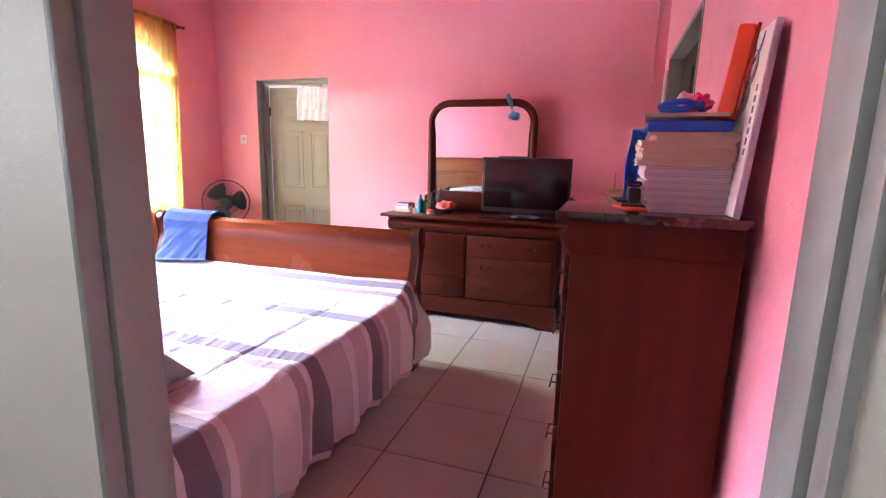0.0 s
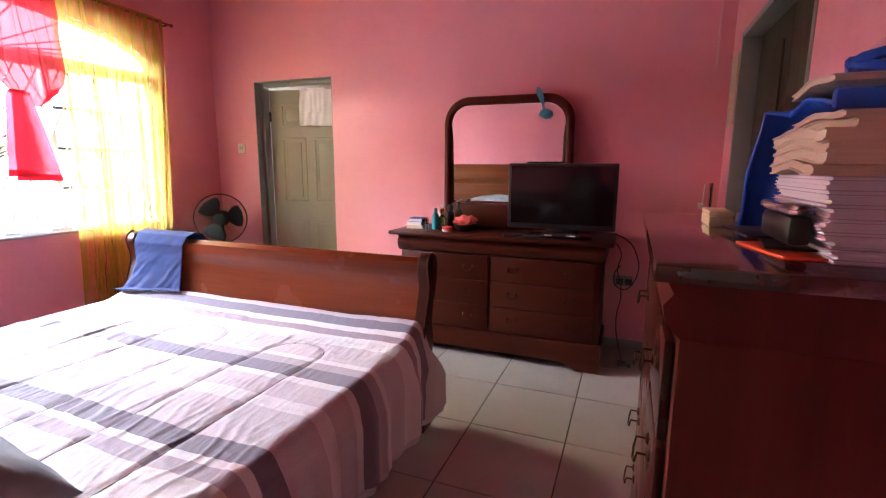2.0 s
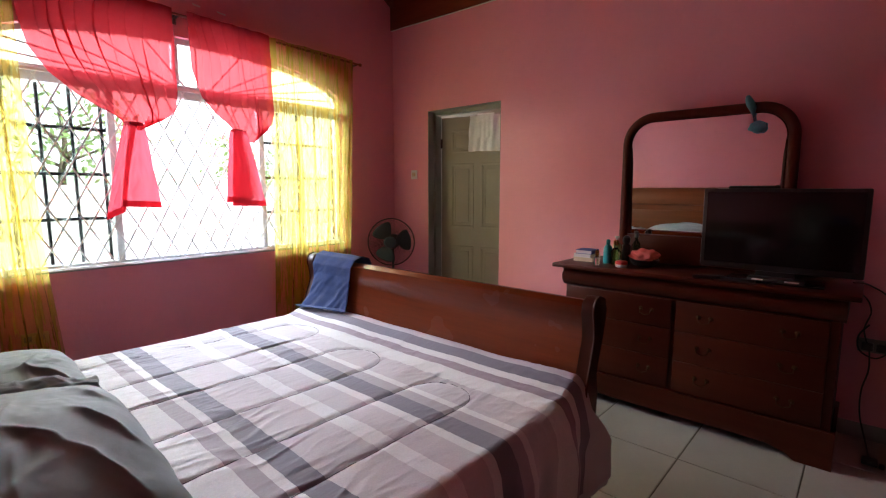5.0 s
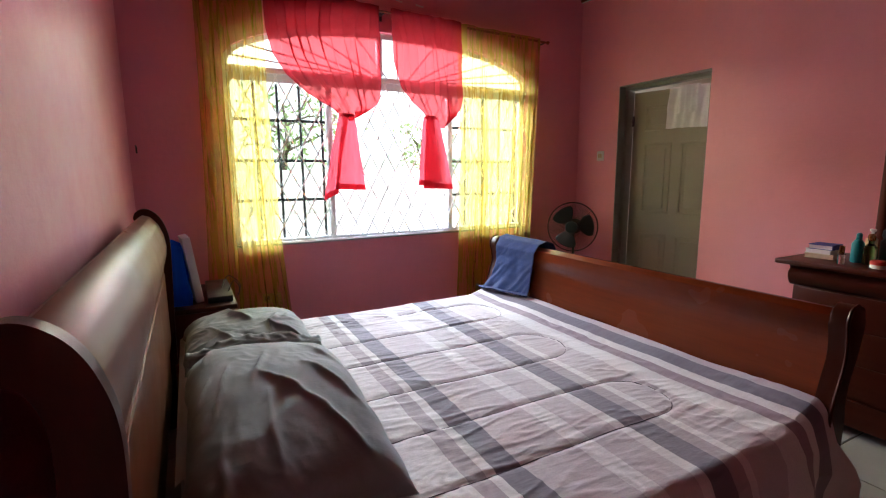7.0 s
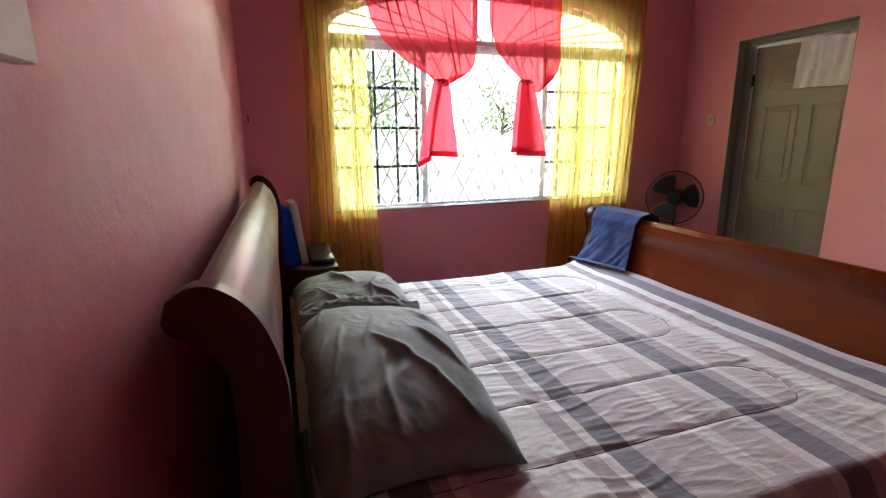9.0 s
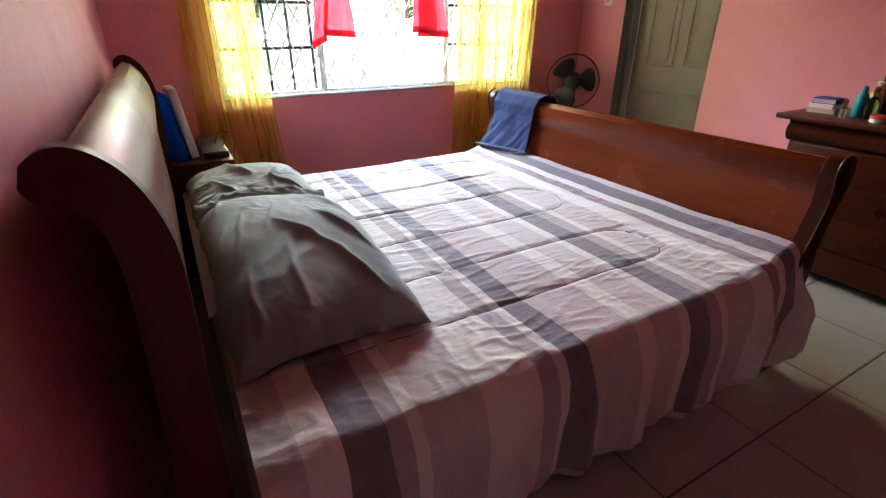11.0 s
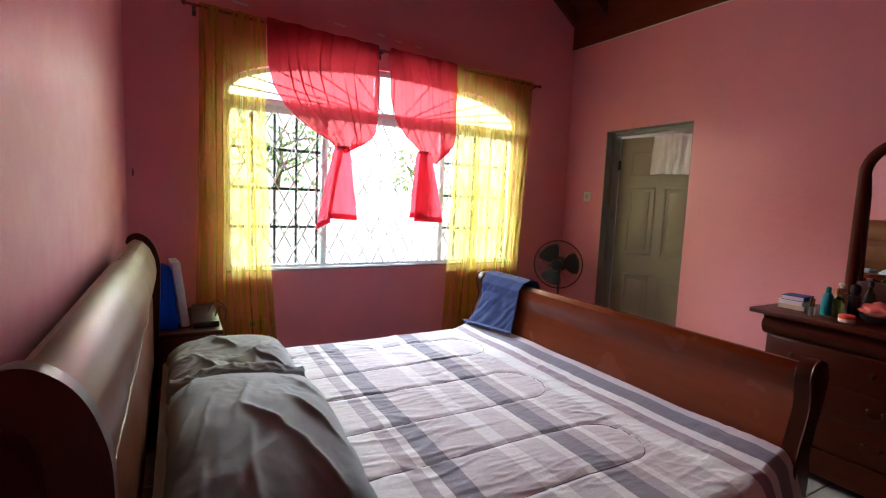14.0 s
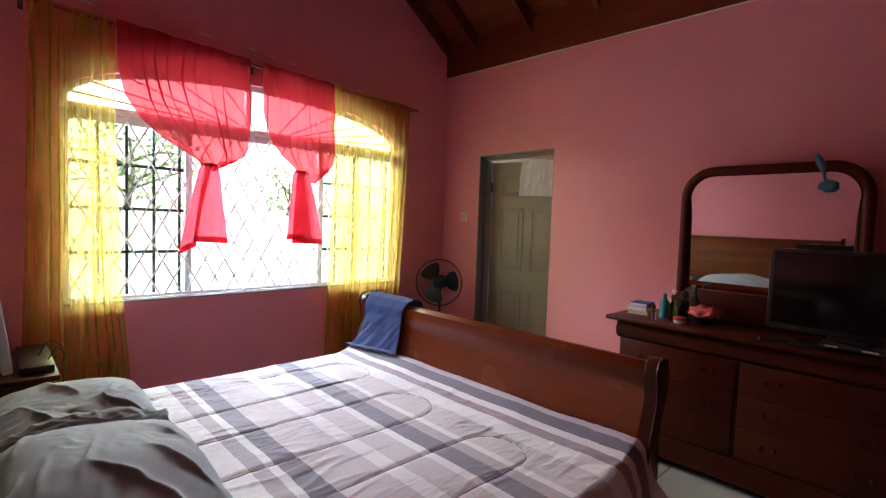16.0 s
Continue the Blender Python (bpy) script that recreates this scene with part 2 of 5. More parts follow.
THREAD = mat("dark_piping_thread", (0.07, 0.055, 0.075), 0.8, 0.1, 30, 300, 0.2)
LINING = mat("pale_grey_lining", (0.5, 0.48, 0.5), 0.8, 0.1, 8, 120, 0.2)
PILLOW = pillow_mat("grey_green_pillowcase", (0.225, 0.262, 0.258))
SHEET = mat("pinkish_sheet", (0.52, 0.45, 0.44), 0.85, 0.08, 6, 160, 0.25)
YELLOW = sheer_mat("yellow_voile", (0.80, 0.42, 0.030), (0.92, 0.87, 0.50), 0.60, 34, 0.10, (0.56, 0.46, 0.10))
RED = sheer_mat("crimson_voile", (0.40, 0.026, 0.034), (0.85, 0.17, 0.18), 0.42, 26, 0.08)
RED_TAIL = sheer_mat("gathered_crimson_voile", (0.47, 0.055, 0.078), (0.8, 0.14, 0.16), 0.18, 24)
RED_HEM = sheer_mat("crimson_hem", (0.43, 0.040, 0.058), (0.8, 0.12, 0.14), 0.14, 50)
ALU = mat("white_aluminium", (0.70, 0.71, 0.70), 0.35, 0.06, 8, 90, 0.05)
GRILLE = mat("white_painted_steel", (0.86, 0.86, 0.83), 0.4, 0.08, 12, 120, 0.1)
BAR = mat("black_painted_steel", (0.02, 0.022, 0.022), 0.4, 0.2, 12, 120, 0.1)
PANE = glass_mat("tinted_window_glass", (0.70, 0.79, 0.72))
BOTTLE_GREEN = glass_mat("green_bottle_glass", (0.25, 0.5, 0.25), 0.05)
CLEAR = glass_mat("clear_plastic", (0.9, 0.9, 0.9), 0.1)
NAVY = mat("navy_towel_cloth", (0.010, 0.030, 0.120), 0.9, 0.2, 12, 200, 0.5, sheen=0.02)
BLACK = mat("black_plastic", (0.014, 0.012, 0.013), 0.35, 0.2, 12, 120, 0.1)
SCREEN = mat("black_screen", (0.006, 0.004, 0.005), 0.16, 0.1, 3, 40, 0.0, rv=0.005)
FAN_GREY = mat("blue_grey_plastic", (0.016, 0.034, 0.042), 0.4, 0.1, 8, 90, 0.05)
STEEL = mat("dark_wire", (0.035, 0.02, 0.022), 0.4, 0.2, 10, 100, 0.1, metal=0.4)
PAPER = mat("notebook_paper", (0.66, 0.60, 0.66), 0.85, 0.06, 12, 200, 0.1, stretch=(1, 1, 30))
MANILA = mat("yellowed_paper", (0.56, 0.44, 0.33), 0.85, 0.1, 12, 200, 0.15, stretch=(1, 1, 40))
BLUE_BAG = mat("royal_blue_bag", (0.014, 0.10, 0.62), 0.45, 0.2, 9, 60, 0.4, dist=0.01)
BLUE_FILM = sheer_mat("thin_blue_plastic", (0.03, 0.20, 0.85), (0.05, 0.3, 0.9), 0.04, 30)
ORANGE = mat("orange_card", (0.85, 0.10, 0.02), 0.4, 0.1, 6, 60, 0.05)
PINK_CLOTH = mat("bright_pink_plastic", (0.85, 0.06, 0.28), 0.5, 0.15, 10, 80, 0.2)
PALE_PINK = mat("pale_pink_cloth", (0.75, 0.42, 0.48), 0.8, 0.1, 10, 120, 0.2)
BOARD = mat("white_canvas_board", (0.72, 0.70, 0.66), 0.7, 0.08, 6, 120, 0.15)
INK = mat("charcoal_drawing", (0.20, 0.16, 0.17), 0.8, 0.3, 15, 80, 0.1)
BOARD_EDGE = mat("lilac_board_edge", (0.42, 0.36, 0.46), 0.7, 0.1, 6, 100, 0.1)
BOX_WOOD = mat("pale_box_card", (0.62, 0.47, 0.26), 0.6, 0.12, 12, 90, 0.15, stretch=(1, 6, 6))
TEAL = mat("teal_plastic", (0.01, 0.22, 0.26), 0.3, 0.1, 10, 80, 0.05)
SKY_CLOTH = mat("sky_blue_cloth", (0.10, 0.33, 0.46), 0.6, 0.25, 14, 90, 0.3)
RED_PLASTIC = mat("red_plastic", (0.6, 0.04, 0.03), 0.4, 0.1, 10, 80, 0.1)
CORAL = mat("coral_cloth", (0.75, 0.16, 0.14), 0.75, 0.15, 12, 100, 0.3)
GOLD = mat("gold_cap", (0.75, 0.5, 0.18), 0.25, 0.1, 10, 80, 0.0, metal=1.0)
BOOK_BLUE = mat("blue_book_cover", (0.015, 0.035, 0.30), 0.6, 0.15, 10, 80, 0.1)
WHITE_PLASTIC = mat("white_plastic", (0.72, 0.71, 0.68), 0.4, 0.05, 10, 80, 0.05)
LACE = mat("white_lace_cloth", (0.80, 0.82, 0.82), 0.85, 0.08, 14, 130, 0.4)
# Olive taken nearly to black to stand in for the closet's deep shade.
OLIVE_SHADED = mat("olive_panel_shaded", (0.036, 0.035, 0.016), 0.6, 0.15, 5, 60, 0.1, stretch=(6, 6, 1))
CONCRETE = mat("pale_concrete", (0.55, 0.54, 0.51), 0.9, 0.15, 2, 40, 0.3)
GRASS = mat("dry_lawn", (0.20, 0.22, 0.10), 0.9, 0.3, 1.5, 30, 0.5)
BARK = mat("tree_bark", (0.12, 0.09, 0.06), 0.95, 0.3, 6, 40, 0.8, stretch=(1, 1, 0.2))
HILL_GLOW = mat("glowing_hillside", (0.06, 0.10, 0.035), 0.95, 0.4, 0.25, 3, 0.8, dist=0.3)
# Emission added to the hillside so the view outside washes out pale.
HILL_GLOW.node_tree.nodes["Principled BSDF"].inputs["Emission Color"].default_value = (0.80, 0.90, 0.74, 1)
HILL_GLOW.node_tree.nodes["Principled BSDF"].inputs["Emission Strength"].default_value = 0.8


def glow_mat(name, col, power):
    """Plain emission for a far backdrop that imitates overexposed sky."""
    m, n, l, p = nodes_of(name)
    co = n.new("ShaderNodeTexCoord").outputs["Object"]
    e = n.new("ShaderNodeEmission")
    l.new(blend(n, l, ramp(n, l, noise_node(n, l, co, 0.02, 4), 0.3, 0.7), shade(col, 0.93), col), e.inputs[0])
    e.inputs[1].default_value = power
    l.new(e.outputs[0], n["Material Output"].inputs[0])
    n.remove(p)
    return m


SKY_GLOW = glow_mat("white_sky_glow", (0.95, 0.98, 0.97), 1.3)


def leaf_mat():
    m, n, l, p = nodes_of("leaf_green")
    isl = n.new("ShaderNodeNewGeometry").outputs["Random Per Island"]
    c = blend(n, l, isl, (0.22, 0.32, 0.09), (0.42, 0.54, 0.22))
    l.new(c, p.inputs["Base Color"])
    p.inputs["Roughness"].default_value = 0.5
    thin, both = n.new("ShaderNodeBsdfTranslucent"), n.new("ShaderNodeMixShader")
    l.new(c, thin.inputs[0])
    both.inputs[0].default_value = 0.45
    l.new(p.outputs[0], both.inputs[1])
    l.new(thin.outputs[0], both.inputs[2])
    l.new(both.outputs[0], n["Material Output"].inputs[0])
    return m


LEAF = leaf_mat()

m_, n_, l_, p_ = nodes_of("mirror_silver")
p_.inputs["Base Color"].default_value, p_.inputs["Metallic"].default_value, p_.inputs["Roughness"].default_value = (0.86, 0.88, 0.87, 1), 1, 0.015
MIRROR = m_


# ---- building helpers ----
def thing(name, at, label="", category="", group="", kind=""):
    ob = new(name)
    ob.location = at
    ob["at"] = tuple(at)
    ob.empty_display_size = 0.05
    return tagged(ob, label, category, group, kind)


def mesh_from(bm, name, material, smooth=None):
    me = bpy.data.meshes.new(name)
    bmesh.ops.recalc_face_normals(bm, faces=bm.faces)
    bm.to_mesh(me)
    bm.free()
    me.materials.append(material)
    if smooth is not None:
        me.shade_smooth()
        if smooth:
            me.set_sharp_from_angle(angle=radians(smooth))
    return me


def part(name, bm, material, parent, label="", smooth=35):
    ob = new(name, mesh_from(bm, name, material, smooth))
    if parent is not None:
        ob.parent = parent
        if "at" in parent:
            ob.matrix_parent_inverse = Matrix.Translation(parent["at"]).inverted()
    return tagged(ob, label)


def structure(name, bm, material, label, category="wall", smooth=35):
    return tagged(part(name, bm, material, None, "", smooth), label, category, kind="structure")


def B():
    return bmesh.new()


def box(bm, x0, x1, y0, y1, z0, z1, r=0.0, m=None):
    t = Matrix.Translation(((x0 + x1) / 2, (y0 + y1) / 2, (z0 + z1) / 2)) @ Matrix.Diagonal((x1 - x0, y1 - y0, z1 - z0, 1))
    got = bmesh.ops.create_cube(bm, size=1, matrix=(m @ t) if m else t)
    if r:
        es = {e for v in got["verts"] for e in v.link_edges}
        bmesh.ops.bevel(bm, geom=list(es), offset=r, segments=2, affect="EDGES", profile=0.5)
    return bm


def prism(bm, pts, axis, a, b):
    """A polygon, in the two other axes in order, drawn out along one axis from a to b."""
    def place(p, d):
        return {"x": (d, p[0], p[1]), "y": (p[0], d, p[1]), "z": (p[0], p[1], d)}[axis]
    lo, hi = [bm.verts.new(place(p, a)) for p in pts], [bm.verts.new(place(p, b)) for p in pts]
    k = len(pts)
    for i in range(k):
        bm.faces.new((lo[i], lo[(i + 1) % k], hi[(i + 1) % k], hi[i]))
    bm.faces.new(lo)
    bm.faces.new(hi)
    return bm


def tube(bm, pts, r, sides=8, closed=False):
    pts = [Vector(p) for p in pts]
    rings, k = [], len(pts)
    side = None
    for i, p in enumerate(pts):
        d = (pts[(i + 1) % k] - pts[i - 1]) if closed else (pts[min(i + 1, k - 1)] - pts[max(i - 1, 0)])
        d.normalize()
        if side is None:
            side = d.cross(Vector((0, 0, 1)) if abs(d.z) < 0.9 else Vector((1, 0, 0)))
        side = (side - d * side.dot(d)).normalized()
        up = d.cross(side)
        rr = r[i] if isinstance(r, (list, tuple)) else r
        rings.append([bm.verts.new(p + (side * math.cos(a) + up * math.sin(a)) * rr) for a in (2 * math.pi * j / sides for j in range(sides))])
    for i in range(k if closed else k - 1):
        a, b = rings[i], rings[(i + 1) % k]
        for j in range(sides):
            bm.faces.new((a[j], a[(j + 1) % sides], b[(j + 1) % sides], b[j]))
    if not closed:
        bm.faces.new(rings[0])
        bm.faces.new(rings[-1])
    return bm


def lathe(bm, prof, at, sides=20, axis=None):
    """A turned body: radii and heights about an upright axis at a place, or along axis."""
    m = Matrix.Translation(at)
    if axis is not None:
        m = m @ Vector(axis).to_track_quat("Z", "Y").to_matrix().to_4x4()
    rings = [[bm.verts.new(m @ Vector((r * math.cos(2 * math.pi * j / sides), r * math.sin(2 * math.pi * j / sides), z))) for j in range(sides)] for r, z in prof]
    for a, b in zip(rings, rings[1:]):
        for j in range(sides):
            bm.faces.new((a[j], a[(j + 1) % sides], b[(j + 1) % sides], b[j]))
    bm.faces.new(rings[0])
    bm.faces.new(rings[-1])
    return bm


def grid(bm, nu, nv, f):
    vs = [[bm.verts.new(f(i / nu, j / nv)) for j in range(nv + 1)] for i in range(nu + 1)]
    for i in range(nu):
        for j in range(nv):
            bm.faces.new((vs[i][j], vs[i + 1][j], vs[i + 1][j + 1], vs[i][j + 1]))
    return bm


def spline(pts, n=8):
    """Smooth points through a few given ones."""
    out, k = [], len(pts)
    for i in range(k - 1):
        p0, p1, p2, p3 = (Vector(pts[max(0, min(k - 1, i + d))]) for d in (-1, 0, 1, 2))
        for j in range(n):
            t = j / n
            out.append(0.5 * (2 * p1 + (p2 - p0) * t + (2 * p0 - 5 * p1 + 4 * p2 - p3) * t * t + (3 * p1 - p0 - 3 * p2 + p3) * t ** 3))
    return out + [Vector(pts[-1])]


def lerp(table, v):
    """Straight-line reading of a small table of (v, value)."""
    for (a, x), (b, y) in zip(table, table[1:]):
        if v <= b:
            return x + (y - x) * max(0, (v - a) / (b - a))
    return table[-1][1]


def wob(x, y, z=0.0):
    return noise.noise(Vector((x, y, z)))


# ---- the room ----
XW, XE, YN, YS = -3.894, 0.46, 4.37, 0.62      # inner faces: window wall, closet wall, dresser wall, headboard wall
EAVE, PITCH, MIDY = 3.27, 0.68, 2.495           # underside of the roof boards at the walls, slope, ridge line


def roof_z(y):
    return EAVE + PITCH * (min(YN - y, y - YS) if YS <= y <= YN else 0.0)


# dresser wall with its doorway
bm = B()
DX0, DX1, DZ = -3.404, -2.556, 2.105
box(bm, -4.09, DX0, YN, YN + 0.15, 0, 3.4)
box(bm, DX1, 0.62, YN, YN + 0.15, 0, 3.4)
box(bm, DX0, DX1, YN, YN + 0.15, DZ, 3.4)
structure("wall_north", bm, PINK, "pink painted plaster wall behind the dresser", smooth=None)

# headboard wall with the entrance
HX0, HX1, HZ = -0.549, 0.269, 2.06
bm = B()
box(bm, -4.09, HX0, YS - 0.083, YS, 0, 3.4)
box(bm, HX1, 0.62, YS - 0.083, YS, 0, 3.4)
box(bm, HX0, HX1, YS - 0.083, YS, HZ, 3.4)
structure("wall_south", bm, PINK, "pink painted plaster wall behind the headboard", smooth=None)
bm = B()
box(bm, -2.2, HX0, YS - 0.092, YS - 0.084, 0, 2.6)
box(bm, HX1, 1.3, YS - 0.092, YS - 0.084, 0, 2.6)
box(bm, HX0, HX1, YS - 0.092, YS - 0.084, HZ, 2.6)
structure("wall_hall", bm, WHITE_WALL, "off-white plaster wall on the hall side", smooth=None)

# window wall: gable with an arched opening
WY0, WY1, WZ0, SPRING, RISE = 1.19, 3.73, 0.845, 2.12, 0.31
WYC, WHALF = (WY0 + WY1) / 2, (WY1 - WY0) / 2


def arch(k=28, inset=0.0):
    return [(WYC - (WHALF - inset) * math.cos(math.pi * i / k), SPRING + (RISE - inset) * math.sin(math.pi * i / k)) for i in range(k + 1)]


bm = B()
X2 = XW - 0.18
for y0, y1, z0, z1 in ((0.45, WY0, 0, 3.4), (WY1, 4.55, 0, 3.4), (WY0, WY1, 0, WZ0)):
    box(bm, X2, XW, y0, y1, z0, z1)
up = arch()
for (ya, za), (yb, zb) in zip(up, up[1:]):
    prism(bm, [(ya, za), (yb, zb), (yb, 3.4), (ya, 3.4)], "x", X2, XW)
prism(bm, [(0.45, 3.4), (4.55, 3.4), (MIDY, 3.4 + PITCH * 2.05)], "x", X2, XW)
bmesh.ops.remove_doubles(bm, verts=bm.verts, dist=0.0005)
structure("wall_west", bm, PINK, "pink painted gable wall with a wide arched window", smooth=None)

# closet wall
CY0, CY1, CZ = 2.79, 4.10, 2.12
bm = B()
for y0, y1, z0, z1 in ((0.45, CY0, 0, 3.4), (CY1, 4.55, 0, 3.4), (CY0, CY1, CZ, 3.4)):
    box(bm, XE, XE + 0.14, y0, y1, z0, z1)
prism(bm, [(0.45, 3.4), (4.55, 3.4), (MIDY, 3.4 + PITCH * 2.05)], "x", XE, XE + 0.14)
structure("wall_east", bm, PINK, "pink painted plaster wall with the closet doorway", smooth=None)

# roof: boards in one mesh, rafters under them
bm = B()
run = (YN - MIDY)
for sgn in (1, -1):
    for i in range(17):
        a, b = i * 0.13 - 0.13, i * 0.13 - 0.004
        ya, yb = (YN - a, YN - b) if sgn > 0 else (YS + a, YS + b)
        if i * 0.13 > run + 0.1:
            continue
        za, zb = EAVE + PITCH * a, EAVE + PITCH * b
        prism(bm, [(ya, za), (yb, zb), (yb, zb + 0.03), (ya, za + 0.03)], "x", -4.2, 0.8)
box(bm, -4.2, 0.8, YN - 2.15, YN + 0.3, 4.62, 4.66)
for sgn in (1, -1):
    yb = YN + 0.3 if sgn > 0 else YS - 0.3
    prism(bm, [(yb, EAVE - PITCH * 0.3 + 0.05), (MIDY, EAVE + PITCH * run + 0.05), (MIDY, EAVE + PITCH * run + 0.1), (yb, EAVE - PITCH * 0.3 + 0.1)], "x", -4.25, 0.85)
roof = structure("ceiling", bm, ROOF_WOOD, "dark red stained sloping board ceiling", "ceiling", smooth=None)
for x in (-3.86, -3.50, -2.85, -2.20, -1.55, -0.90, -0.25, 0.40):
    for sgn in (1, -1):
        bm = B()
        y0 = YN - 0.03 if sgn > 0 else YS + 0.03
        z0 = EAVE + PITCH * 0.03
        ym, zm = MIDY, EAVE + PITCH * run
        prism(bm, [(y0, z0 - 0.15), (ym, zm - 0.15), (ym, zm - 0.002), (y0, z0 - 0.002)], "x", x - 0.022, x + 0.022)
        part("rafter", bm, RAFTER_WOOD, roof, smooth=None)
bm = B()
prism(bm, [(XW, 2.94), (0.46, 2.875), (0.46, 3.26), (XW, 3.26)], "y", YN - 0.028, YN - 0.002)
structure("beam_north", bm, ROOF_WOOD, "dark red stained wall plate under the rafters", "beam", smooth=None)
# Thin tube that stands for the white plaster edge under the beam.
bm = B()
tube(bm, [(XW + 0.01 + i * 0.2, YN - 0.018 - 0.004 * wob(i, 1), 2.932 - 0.003 * i + 0.004 * wob(i * 0.7, 5)) for i in range(22)], 0.005, 6)
structure("trim_plaster_edge", bm, WHITE_PLASTIC, "thin white plaster edge along the wall plate", "cable")
bm = B()
box(bm, XW, XE, YS + 0.002, YS + 0.028, 2.93, 3.26)
structure("beam_south", bm, ROOF_WOOD, "dark red stained wall plate over the headboard", "beam", smooth=None)

# skirting
bm = B()
for x0, x1 in ((XW, DX0 - 0.01), (DX1 + 0.01, XE)):
    box(bm, x0, x1, YN - 0.012, YN, 0, 0.085, 0.003)
structure("baseboard_north", bm, SKIRT, "grey tile skirting at the wall's foot", "baseboard")
bm = B()
box(bm, XW, XW + 0.012, YS, YN - 0.013, 0, 0.085, 0.003)
structure("baseboard_west", bm, SKIRT, "grey tile skirting under the window", "baseboard")
bm = B()
box(bm, XE - 0.012, XE, YS, CY0 - 0.02, 0, 0.085, 0.003)
structure("baseboard_east", bm, SKIRT, "grey tile skirting beside the chest", "baseboard")

# door frames
fr = thing("trim_entrance", (HX0, YS, 0), "grey painted wooden frame of the entrance", "door frame", kind="structure")
for name, x0, x1 in (("jamb", HX0, HX0 + 0.022), ("jamb", HX1 - 0.022, HX1)):
    bm = B()
    box(bm, x0, x1, YS - 0.065, YS + 0.004, 0, HZ, 0.004)
    d = 0.009
    box(bm, x0 if x0 == HX0 else x0 + d, x1 - d if x0 == HX0 else x1, YS - 0.096, YS - 0.066, 0, HZ, 0.004)
    part(name, bm, GREY_FRAME, fr)
bm = B()
box(bm, HX0 + 0.022, HX1 - 0.022, YS - 0.095, YS + 0.004, HZ - 0.022, HZ, 0.003)
part("head", bm, GREY_FRAME, fr)
for y0, y1 in ((YS + 0.001, YS + 0.014),):
    for x0, x1 in ((HX0 - 0.06, HX0 + 0.004), (HX1 - 0.004, HX1 + 0.06)):
        bm = B()
        box(bm, x0, x1, y0, y1, 0, HZ + 0.06, 0.006)
        box(bm, x0 + 0.018, x1 - 0.018, y0 - 0.004, y1 + 0.004, 0, HZ + 0.04, 0.003)
        part("architrave", bm, GREY_FRAME, fr)
    bm = B()
    box(bm, HX0 - 0.058, HX1 + 0.058, y0 + 0.001, y1 - 0.001, HZ + 0.002, HZ + 0.062, 0.006)
    part("architrave", bm, GREY_FRAME, fr)

fr = thing("trim_washroom", (DX0, YN + 0.1, 0), "grey painted frame in the washroom doorway", "door frame", kind="structure")
for name, x0, x1, z0, z1 in (("jamb", DX0, DX0 + 0.035, 0, DZ), ("jamb", DX1 - 0.02, DX1, 0, DZ), ("head", DX0 + 0.035, DX1 - 0.02, DZ - 0.035, DZ)):
    bm = B()
    box(bm, x0, x1, YN + 0.075, YN + 0.155, z0, z1, 0.004)
    part(name, bm, GREY_FRAME, fr)
bm = B()
for x0, x1, z0, z1 in ((DX0, DX0 + 0.004, 0, DZ - 0.004), (DX1 - 0.004, DX1, 0, DZ - 0.004), (DX0, DX1, DZ - 0.004, DZ)):
    box(bm, x0, x1, YN - 0.001, YN + 0.075, z0, z1)
part("reveal", bm, GREY_FRAME, fr, smooth=None)

fr = thing("trim_closet", (XE, CY0, 0), "grey painted frame of the closet doorway", "door frame", kind="structure")
for name, y0, y1, z0, z1 in (("jamb", CY0, CY0 + 0.035, 0, CZ), ("jamb", CY1 - 0.035, CY1, 0, CZ), ("head", CY0 + 0.035, CY1 - 0.035, CZ - 0.035, CZ)):
    bm = B()
    box(bm, XE - 0.004, XE + 0.135, y0, y1, z0, z1, 0.004)
    part(name, bm, GREY_FRAME, fr)
cl = thing("closet_panel", (XE + 0.1, CY0 + 0.04, 0.0), "closed olive panelled closet doors, coloured dark as the shaded recess", "closet door", kind="structure")
for i in range(2):
    y0 = CY0 + 0.037 + i * 0.62
    bm = B()
    box(bm, XE + 0.09, XE + 0.118, y0, y0 + 0.616, 0.01, CZ - 0.037, 0.003)
    leaf = part("leaf", bm, OLIVE_SHADED, cl)
    for z0, z1 in ((0.15, 0.95), (1.1, 1.95)):
        bm = B()
        box(bm, XE + 0.078, XE + 0.089, y0 + 0.1, y0 + 0.5, z0, z1, 0.005)
        part("panel", bm, OLIVE_SHADED, leaf)

# washroom door, ajar into the next room
dd = thing("door_washroom", (DX0 + 0.037, YN + 0.15, 0), "cream six-panel door, ajar, cloth over its top", "door", kind="structure")
dm = pose(DX0 + 0.037, YN + 0.153, 0.012, 0, 0, 13)
bm = B()
box(bm, 0, 0.785, 0, 0.035, 0, 2.04, 0.003, dm)
door_leaf = part("leaf", bm, DOOR_PAINT, dd)
